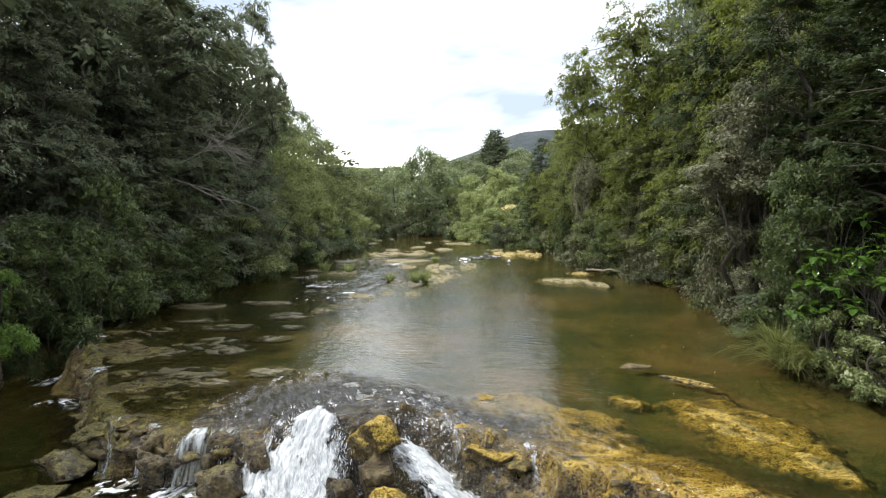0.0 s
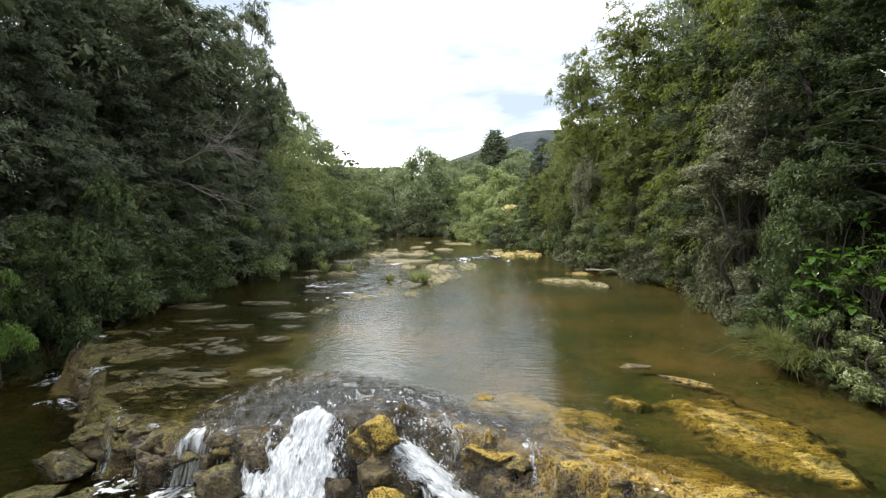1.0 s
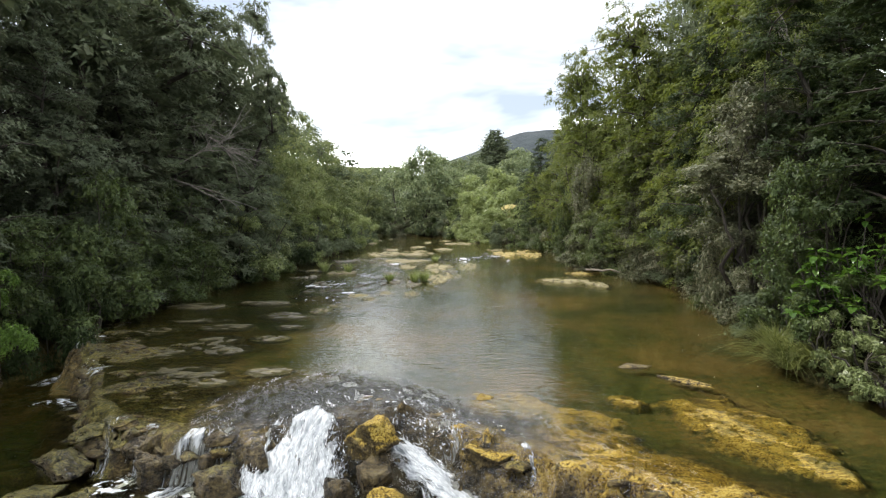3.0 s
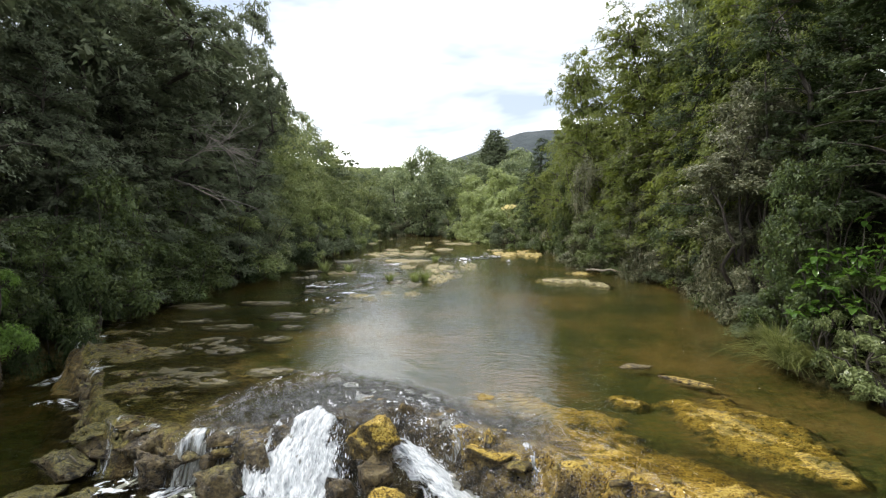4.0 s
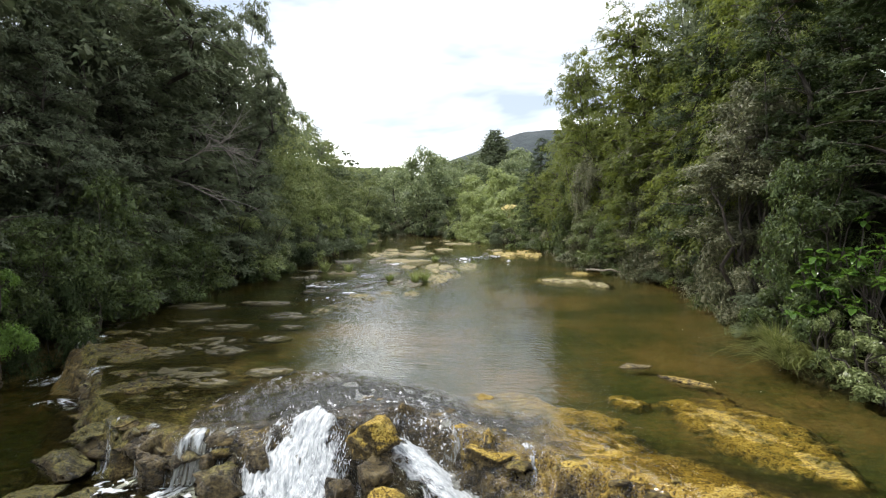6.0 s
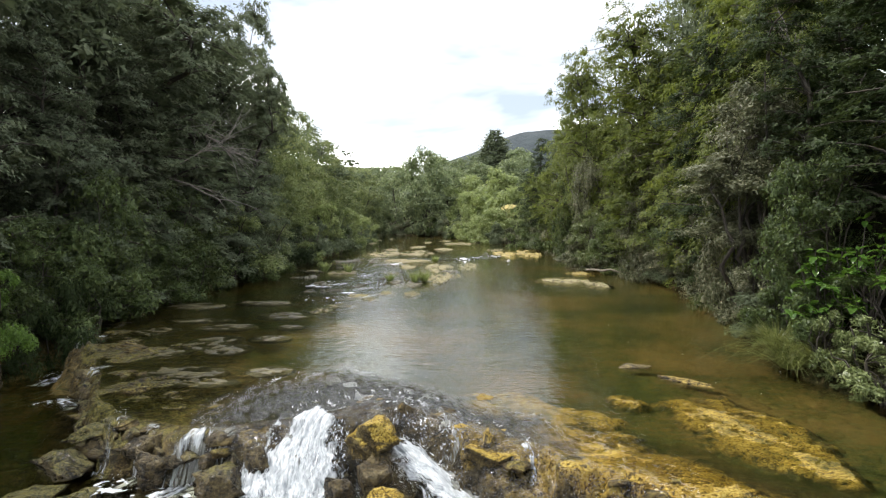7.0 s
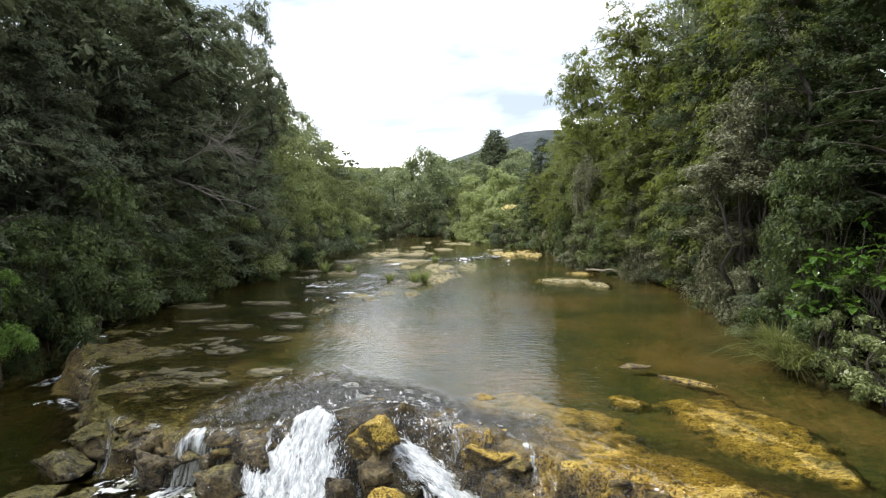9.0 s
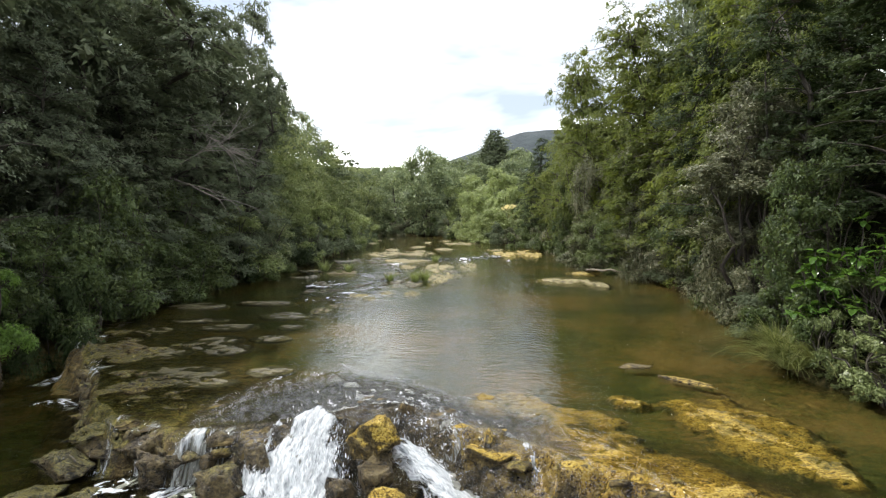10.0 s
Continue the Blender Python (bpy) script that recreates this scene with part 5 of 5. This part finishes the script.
for i in range(26):
    x, y = prng.uniform(-9.0, -2.5), prng.uniform(26, 58)
    r = prng.uniform(0.2, 0.5)
    ob = new("rock_slab", slab_mesh("rock_slab", r * prng.uniform(1.0, 1.8), r * prng.uniform(1.0, 2.0), 0.03, 50 + i, SLAB_DARK if i % 3 else SLAB, 1.2))
    ob.matrix_world = pose(x, y, 0.0, 0, 0, prng.uniform(-25, 25))
    tagged(ob, "small weathered rock just breaking the river surface", "rock", "river slabs")

# ================= falls: white water in rigid strands that slide down =================
STRANDS = []


def smooth_path(pts, k):
    pts = np.asarray(pts, float)
    t = np.linspace(0, 1, len(pts))
    s = np.linspace(0, 1, k)
    raw = np.stack([np.interp(s, t, pts[:, c]) for c in range(pts.shape[1])], 1)
    for _ in range(3):
        raw[1:-1] = raw[:-2] * 0.25 + raw[1:-1] * 0.5 + raw[2:] * 0.25
    return raw


def falls(name, pts, n_strands, label, seed, material=None, lift=0.05, rough=0.1, strand=0.35, edge=0.0, density=1.0, drape=False):
    """pts: x, y, z and half width down the fall. A lumpy sheet of foam and the strands that slide on it."""
    rng = np.random.default_rng(seed)
    root = tagged(new(name), label, "waterfall", "ledge falls")
    path = smooth_path(pts, 90)
    run_xy = unit(np.gradient(path[:, :3], axis=0))
    side = unit(np.cross(run_xy, np.array([0, 0, 1.0])))
    nrm = np.cross(side, run_xy)
    cols = 64
    u = np.linspace(-1, 1, cols)
    lens = np.concatenate([[0], np.cumsum(np.linalg.norm(np.diff(path[:, :3], axis=0), axis=1))])
    uu, vv = np.meshgrid(u, lens)
    wid = path[:, 3][:, None]
    lane = uu * wid + 0.12 * fbm(vv * 2.5, uu * wid * 3 + seed, 3, seed + 5)
    ropes = np.abs(fbm(lane * 9 + seed, vv * 1.6, 4, seed + 7, 0.6))
    bulge = lift * (1 - uu ** 2) + rough * (1.2 * fbm(lane * 5 + seed, vv * 2.4, 5, seed, 0.6) + 0.9 * (0.12 - ropes)) - 0.1 * sstep(0.75, 1.0, np.abs(uu))
    jag = 1 + 0.45 * fbm(vv * 3, np.sign(uu) * 3 + seed, 4, seed + 3, 0.6)
    p = path[:, None, :3] + side[:, None] * (uu * wid * jag)[..., None] + nrm[:, None] * bulge[..., None]
    if drape:
        low_z = sum(ground_parts(p[..., 0] + ax, p[..., 1] + ay)[0] for ax, ay in ((0, 0), (0.1, 0), (-0.1, 0), (0, 0.1), (0, -0.1))) / 5
        p[..., 2] = np.maximum(np.maximum(low_z, ground_parts(p[..., 0], p[..., 1])[0]) + 0.015 + 0.5 * np.clip(bulge, -0.02, 0.1), -0.8)
        path[:, 2] = p[:, cols // 2, 2]
    i = (np.arange(89)[:, None] * cols + np.arange(cols - 1)[None, :]).ravel()
    me = np_mesh("foam_sheet", p.reshape(-1, 3), np.stack([i, i + 1, i + cols + 1, i + cols], -1), material or FOAM)
    attr_vec(me, "flow", np.stack([uu * wid, vv, 0 * vv + seed], -1).reshape(-1, 3))
    head = 0.3 * (vnoise(lane * 8 + seed, 0 * lane, seed + 8) ** 1.5) + 0.06
    fade = edge - 0.34 * sstep(0.35, 1.0, np.abs(uu) + 0.5 * fbm(lane * 4, vv * 3, 3, seed + 4)) - 0.3 * sstep(head, head * 0.2, vv / lens[-1]) - 0.5 * np.clip(ropes - 0.1, 0, 1) + 0.08
    attr(me, "edge", fade.ravel())
    part_mesh("foam_sheet", me, root)
    for s in range(n_strands):
        n = int(44 * density)
        c = np.stack([rng.normal(size=n) * 0.22 * float(path[:, 3].mean()), rng.normal(size=n) * strand * 0.5, np.abs(rng.normal(size=n)) * 0.035], 1)
        along = np.array([0, 1.0, 0]) + rng.normal(size=(n, 3)) * 0.16
        ln = rng.uniform(0.03, 0.1, n) * (1.0 if density > 0.8 else 0.7)
        v, f = leaf_quads(c, unit(rng.normal(size=(n, 3)) + np.array([0, 0, 0.8])), along, ln, ln * rng.uniform(0.06, 0.15, n), 0.3)
        sm = np_mesh("spray", v, f, FOAM_SOLID, False)
        STRANDS.append((tagged(part_mesh("spray", sm, root), kind="stuff"), path, side, nrm, rng.uniform(-0.9, 0.9), rng.random(), lift))
    return root


def solid_foam():
    return plain_mat("foam_strand", [(0.3, (0.78, 0.81, 0.84)), (0.6, (0.9, 0.92, 0.94))], 9.0, 0.4, 0.5, 0.02)


FOAM_SOLID = solid_foam()
falls("waterfall", [(-2.15, 10.1, 0.03, 0.3), (-2.2, 9.75, 0.02, 0.42), (-2.25, 9.35, -0.22, 0.6), (-2.26, 9.0, -0.48, 0.72), (-2.24, 8.6, -0.82, 0.8), (-2.22, 8.0, -0.95, 0.86)],
      34, "foaming white waterfall pouring over the stone ledge", 1, None, 0.12, 0.16, 0.3, 0.16)
falls("waterfall", [(-2.75, 9.75, 0.0, 0.1), (-2.9, 9.4, -0.2, 0.16), (-3.0, 9.05, -0.45, 0.22), (-3.0, 8.6, -0.82, 0.3)],
      8, "ragged white spur of the waterfall over a wet boulder", 7, None, 0.08, 0.12, 0.25, 0.08)
falls("waterfall", [(-0.78, 9.55, -0.3, 0.16), (-0.6, 9.35, -0.38, 0.3), (-0.28, 9.1, -0.52, 0.38), (0.15, 8.75, -0.72, 0.44), (0.6, 8.3, -0.92, 0.48)],
      14, "white chute of water below the mossy boulder", 2, None, 0.1, 0.12, 0.25, 0.2)
VEIL = "thin veil of water running off the ledge into a dark pool"
TRICKLE = "thin white trickle running down the ochre rocks"
CASCADE = "small white cascade spreading between wet boulders"
for seed, pts, n, label, edge in ((3, [(-7.7, 13.55, 0, 0.25), (-8.0, 13.35, 0, 0.35), (-8.25, 13.15, 0, 0.5), (-8.65, 12.95, 0, 0.65)], 4, VEIL, 0.02),
                                  (4, [(-9.7, 16.9, 0, 0.18), (-10.05, 16.3, 0, 0.25), (-10.25, 15.4, 0, 0.35), (-10.4, 14.5, 0, 0.45)], 3, VEIL, 0.01),
                                  (5, [(-3.95, 9.75, 0, 0.28), (-4.05, 9.4, 0, 0.34), (-4.18, 9.05, 0, 0.4), (-4.35, 8.6, 0, 0.5)], 5, CASCADE, 0.06),
                                  (9, [(-3.45, 9.75, 0, 0.2), (-3.58, 9.45, 0, 0.25), (-3.72, 9.1, 0, 0.3), (-3.85, 8.65, 0, 0.36)], 4, CASCADE, 0.06),
                                  (6, [(-4.9, 9.95, 0, 0.14), (-5.0, 9.55, 0, 0.2), (-5.1, 9.2, 0, 0.27), (-5.25, 8.8, 0, 0.36)], 4, CASCADE, 0.0),
                                  (8, [(-5.5, 10.4, 0, 0.1), (-5.58, 10.0, 0, 0.14), (-5.66, 9.65, 0, 0.18), (-5.72, 9.2, 0, 0.24)], 3, CASCADE, -0.07),
                                  (10, [(1.2, 8.95, 0, 0.06), (1.27, 8.65, 0, 0.09), (1.33, 8.35, 0, 0.12), (1.36, 8.05, 0, 0.16)], 2, TRICKLE, -0.04),
                                  (11, [(0.0, 9.85, 0, 0.16), (0.06, 9.6, 0, 0.2), (0.12, 9.35, 0, 0.24), (0.2, 9.0, 0, 0.28)], 3, TRICKLE, -0.03)):
    falls("waterfall", pts, n, label, seed, FOAM_VEIL, 0.05, 0.1, 0.3, edge, 0.35, True)


def riffle(x, y, rx, ry, seed, label, edge=0.0, z0=0.0):
    xs, ys = np.linspace(-1, 1, 40), np.linspace(-1, 1, 24)
    gx, gy = np.meshgrid(xs, ys)
    d = np.sqrt(gx ** 2 + gy ** 2)
    z = 0.03 + 0.12 * fbm(gx * rx * 2, gy * ry * 1.4, 4, seed) - 0.08 * sstep(0.7, 1.0, d)
    v = np.stack([gx * rx, gy * ry, z], -1).reshape(-1, 3)
    i = (np.arange(23)[:, None] * 40 + np.arange(39)[None, :]).ravel()
    me = np_mesh("riffle", v, np.stack([i, i + 1, i + 41, i + 40], -1), FOAM_FLECK)
    attr_vec(me, "flow", np.stack([gx * rx * 0.25, gy * ry * 0.6, 0 * gx + seed], -1).reshape(-1, 3))
    attr(me, "edge", (edge + 0.0 - 0.35 * sstep(0.2, 1.0, d) + 1.3 * fbm(gx * 5.0 + seed, gy * 4.0, 3, seed + 9)).ravel())
    ob = new("riffle", me)
    ob.matrix_world = pose(x, y, z0, 0, 0, 0)
    return tagged(ob, label, "white water", "riffles")


BROKEN = "broken white riffle between the rock slabs"
for i, (x, y, rx, ry, edge) in enumerate(((1.7, 47.5, 0.9, 3.4, 0.14), (-4.5, 34.4, 0.7, 1.8, 0.08), (-5.05, 29.3, 0.9, 1.5, 0.0), (-6.2, 30.0, 1.6, 2.6, -0.05), (-4.3, 26.8, 1.8, 1.2, -0.08), (3.4, 50.0, 1.6, 2.5, 0.0), (4.6, 51.5, 1.4, 3.0, -0.04),
                                          (-3.5, 43.0, 1.5, 2.5, -0.02), (5.2, 46.5, 0.4, 1.2, 0.0), (-5.0, 24.5, 1.3, 1.4, -0.1))):
    riffle(x, y, rx, ry, 1 + i, BROKEN, edge)
riffle(-1.0, 10.9, 1.3, 0.6, 14, "ruffled white water at the lip of the ledge", -0.12)
riffle(-4.2, 8.4, 0.8, 0.5, 19, "churned white foam at the foot of the small cascades", 0.02, -0.74)
riffle(-5.2, 8.75, 0.6, 0.4, 20, "churned white foam at the foot of the small cascades", 0.0, -0.72)
riffle(-8.9, 13.15, 0.8, 0.18, 21, "thin line of foam at the foot of the veil", 0.04, -0.79)

def rapid(x, y, rx, ry, seed, label):
    """A reach of quick ruffled water: a low lumpy skin over the pool, ragged at its rim."""
    u = np.linspace(-1, 1, 70)
    gx, gy = np.meshgrid(u, u)
    wx, wy = x + gx * rx, y + gy * ry
    d = np.sqrt(gx ** 2 + gy ** 2) + 0.9 * fbm(wx * 0.9, wy * 0.6, 4, seed, 0.6)
    z = 0.014 + 0.05 * fbm(wx * 2.2, wy * 1.0, 4, seed + 1, 0.6) - 0.05 * sstep(0.75, 1.0, d)
    i = (np.arange(69)[:, None] * 70 + np.arange(69)[None, :]).ravel()
    me = np_mesh("rapid", np.stack([gx * rx, gy * ry, z], -1).reshape(-1, 3), np.stack([i, i + 1, i + 71, i + 70], -1), WATER_FAST)
    attr_vec(me, "flow", np.stack([wx * 0.5 + 0.15 * wy, wy * 0.42, 0 * wx + seed], -1).reshape(-1, 3))
    attr(me, "foam", (-0.035 - 0.12 * sstep(0.4, 0.9, d)).ravel())
    attr(me, "cover", sstep(0.92, 0.6, d).ravel())
    attr(me, "depth", (0.38 + 0 * d).ravel())
    ob = new("rapid", me)
    ob.matrix_world = pose(x, y, 0.0)
    return tagged(ob, label, "white water", "riffles")


QUICK = "quick ruffled grey water racing between the rock slabs"
for i, (x, y, rx, ry) in enumerate(((-5.0, 28.5, 2.2, 5.2), (-4.6, 37.5, 2.2, 3.2), (3.2, 50.5, 2.4, 3.0), (-1.0, 48.0, 2.6, 2.4))):
    rapid(x, y, rx, ry, 31 + 7 * i, QUICK)

# ================= grasses, dead branches, driftwood =================
def tuft_mesh(name, blades, length, width, spread, material, seed, arch=1.0):
    rng = np.random.default_rng(seed)
    vs, fs = [], []
    for b in range(blades):
        a, ln = rng.uniform(0, 6.28), length * rng.uniform(0.5, 1.1)
        out = np.array([math.cos(a), math.sin(a), 0])
        side = np.array([-math.sin(a), math.cos(a), 0])
        foot = out * rng.random() * spread * 0.35 + side * rng.normal() * spread * 0.12
        lean, droop = arch * rng.uniform(0.2, 0.9), arch * rng.uniform(0.3, 0.9)
        for j in range(6):
            t = j / 5
            c = foot + out * ln * (lean * t + 0.25 * droop * t * t) + np.array([0, 0, ln * (t * 0.95 - droop * t * t * 0.75)])
            w = width * (1 - t ** 1.5) * 0.5 + 0.001
            vs += [c + side * w, c - side * w]
            if j:
                k = len(vs)
                fs.append((k - 4, k - 3, k - 1, k - 2))
    return np_mesh(name, vs, fs, material, False)


def tuft(x, y, z, length, seed, label, blades=160, width=0.018, spread=0.6, name="grass_tuft", arch=1.0, material=None):
    ob = new(name, tuft_mesh(name, blades, length, width, spread, material or LEAF_FLAX, seed, arch))
    ob.matrix_world = pose(x, y, z, 0, 0, prng.uniform(0, 360))
    return tagged(ob, label, "grass", "waterside grasses")


SEDGE = "long drooping green sedge tuft at the water's edge"
for i, (x, y, z, ln) in enumerate(((7.9, 13.2, 0.3, 1.35), (8.15, 12.4, 0.3, 1.3), (8.1, 13.9, 0.4, 1.2), (7.75, 12.7, 0.15, 1.1))):
    ob = tuft(x, y, z, ln, 60 + i, SEDGE, 260, 0.018, 0.6, "grass_tuft", 1.45, LEAF_FLAX)
    SWAYING.append((ob, ob.matrix_world.copy()))
FLAX = "clump of long arching yellow-green leaves on the steep bank"
for i, (x, y, ln) in enumerate(((11.3, 16.6, 1.5), (10.9, 15.4, 1.4), (11.4, 15.3, 1.6), (11.6, 17.8, 1.5), (10.6, 16.4, 1.2))):
    tuft(x, y, ground_z(x, y) + 0.5, ln, 80 + i, FLAX, 90, 0.05, 0.5, "flax_clump", 0.9)
ISLE = "green grass tuft growing on a rock slab"
for i, (x, y, ln) in enumerate(((-1.5, 31.0, 0.8), (-1.0, 31.4, 0.9), (-2.9, 31.5, 0.6), (-6.0, 36.5, 0.8), (-7.6, 37.0, 1.0), (-0.6, 45.0, 0.7))):
    tuft(x, y, 0.02, ln * 1.15, 70 + i, ISLE, 120, 0.035, 0.5, "grass_tuft", 0.7, LEAF_PALE_HAZE)


def dead_branch(root, tip, r0, seed, twigs, label):
    rng = np.random.default_rng(seed)
    main = bent(root, tip, r0, 0.02, rng, 10, 0.06)
    paths = [main]
    for k in range(twigs):
        q = main[rng.integers(3, 10)]
        d = unit(np.asarray(tip) - np.asarray(root) + rng.normal(size=3) * np.linalg.norm(np.asarray(tip) - np.asarray(root)) * 0.45)
        ln = rng.uniform(0.6, 2.0)
        b = bent(q[:3], q[:3] + d * ln, 0.025, 0.006, rng, 5, 0.05)
        paths.append(b)
        for _ in range(2):
            q2 = b[rng.integers(1, 4)]
            paths.append(bent(q2[:3], q2[:3] + unit(d + rng.normal(size=3) * 0.6) * ln * 0.5, 0.012, 0.004, rng, 4, 0.03))
    return tagged(new("dead_branch", tubes_mesh("dead_branch", paths, DEADWOOD, 5)), label, "branch", "dead branches")


dead_branch((-12.0, 25.0, 7.6), (-8.9, 25.5, 6.2), 0.055, 1, 22, "bare grey dead branches reaching out of the foliage")
dead_branch((-11.6, 25.0, 5.6), (-8.9, 25.6, 6.7), 0.03, 2, 10, "bare grey dead branches reaching out of the foliage")
dead_branch((-12.0, 25.5, 5.2), (-9.8, 26.0, 4.2), 0.06, 3, 6, "bare grey dead branches reaching out of the foliage")
dead_branch((12.6, 26.0, 7.9), (10.6, 25.2, 7.5), 0.05, 5, 9, "thin bare twigs among the leaves")
dead_branch((12.2, 20.0, 8.2), (11.4, 19.2, 9.6), 0.025, 6, 9, "thin bare twigs among the leaves")
lrng = np.random.default_rng(4)
tagged(new("driftwood_log", tubes_mesh("driftwood_log", [bent((8.6, 34.5, 0.35), (11.6, 33.2, 0.12), 0.07, 0.05, lrng, 8, 0.02)], DRIFTWOOD, 8)),
       "pale driftwood log lying at the water's edge", "log")

tagged(new("grass_mound", boulder_mesh("grass_mound", 3.0, 4.0, 5.0, 71, DRYGRASS, 0.5, 0, 4)), "dry ochre grassy mound among the far bushes", "grass").matrix_world = pose(10.3, 96.0, 2.6)

# floating flecks
FLECKS = []
frng = random.Random(8)
for i in range(14):
    x, y = frng.uniform(3.5, 8.0), frng.uniform(11, 24)
    ob = new("leaf_fleck", boulder_mesh("leaf_fleck", 0.016, 0.012, 0.005, 40 + i, FOAM_SOLID, 0.4, 0, 1))
    ob.matrix_world = pose(x, y, 0.012, 0, 0, frng.uniform(0, 360))
    tagged(ob, "tiny pale fleck floating on the pool", "debris", "floating flecks")
    FLECKS.append((ob, x, y))


# ================= what moves =================
def motions():
    walk(pool, [(0.0, pose(0, 0, 0)), (5.0, pose(0, -POOL_SLIDE / 2, 0)), (10.0, pose(0, -POOL_SLIDE, 0))])
    for ob, x, y in FLECKS:
        walk(ob, [(t, pose(x - 0.05 * t, y - 0.12 * t, 0.012, 0, 0, 4 * t)) for t in (0.0, 5.0, 10.0)])
    for i, (ob, m) in enumerate(SWAYING):
        rows = []
        for j in range(21):
            t = j * 0.5
            gust = 0.9 * math.sin(t * 1.26 + 0.25 * i - 0.6) + 0.35 * math.sin(t * 3.1 + i)
            rows.append((t, Matrix.Translation(m.translation) @ pose(0, 0, 0, 0.35 * gust, -1.1 * gust, 0) @ Matrix.Translation(-m.translation) @ m))
        walk(ob, rows)
    for ob, path, side, nrm, u, phase, lift in STRANDS:
        rows, period = [], 1.2
        for j in range(101):
            t = j * 0.1
            c = (t / period + phase) % 1.0
            if c < 0.72:
                s, deep = 0.25 + 0.75 * c / 0.72, 0.03 + lift * (1 - u * u) - 0.05 * (1 - math.sin(math.pi * c / 0.72))
            else:
                s, deep = 1 - 0.75 * (c - 0.72) / 0.28, -0.3
            k = s * (len(path) - 1)
            i0 = min(int(k), len(path) - 2)
            fr = k - i0
            q = path[i0] * (1 - fr) + path[i0 + 1] * fr
            dirn = Vector(path[i0 + 1][:3] - path[i0][:3]).normalized()
            pos = Vector(q[:3]) + Vector(side[i0]) * float(u * q[3]) + Vector(nrm[i0]) * float(deep)
            z = Vector(nrm[i0])
            x = dirn.cross(z).normalized()
            z = x.cross(dirn)
            rows.append((t, Matrix.Translation(pos) @ Matrix((x, dirn, z)).transposed().to_4x4()))
        walk(ob, rows)


motions()
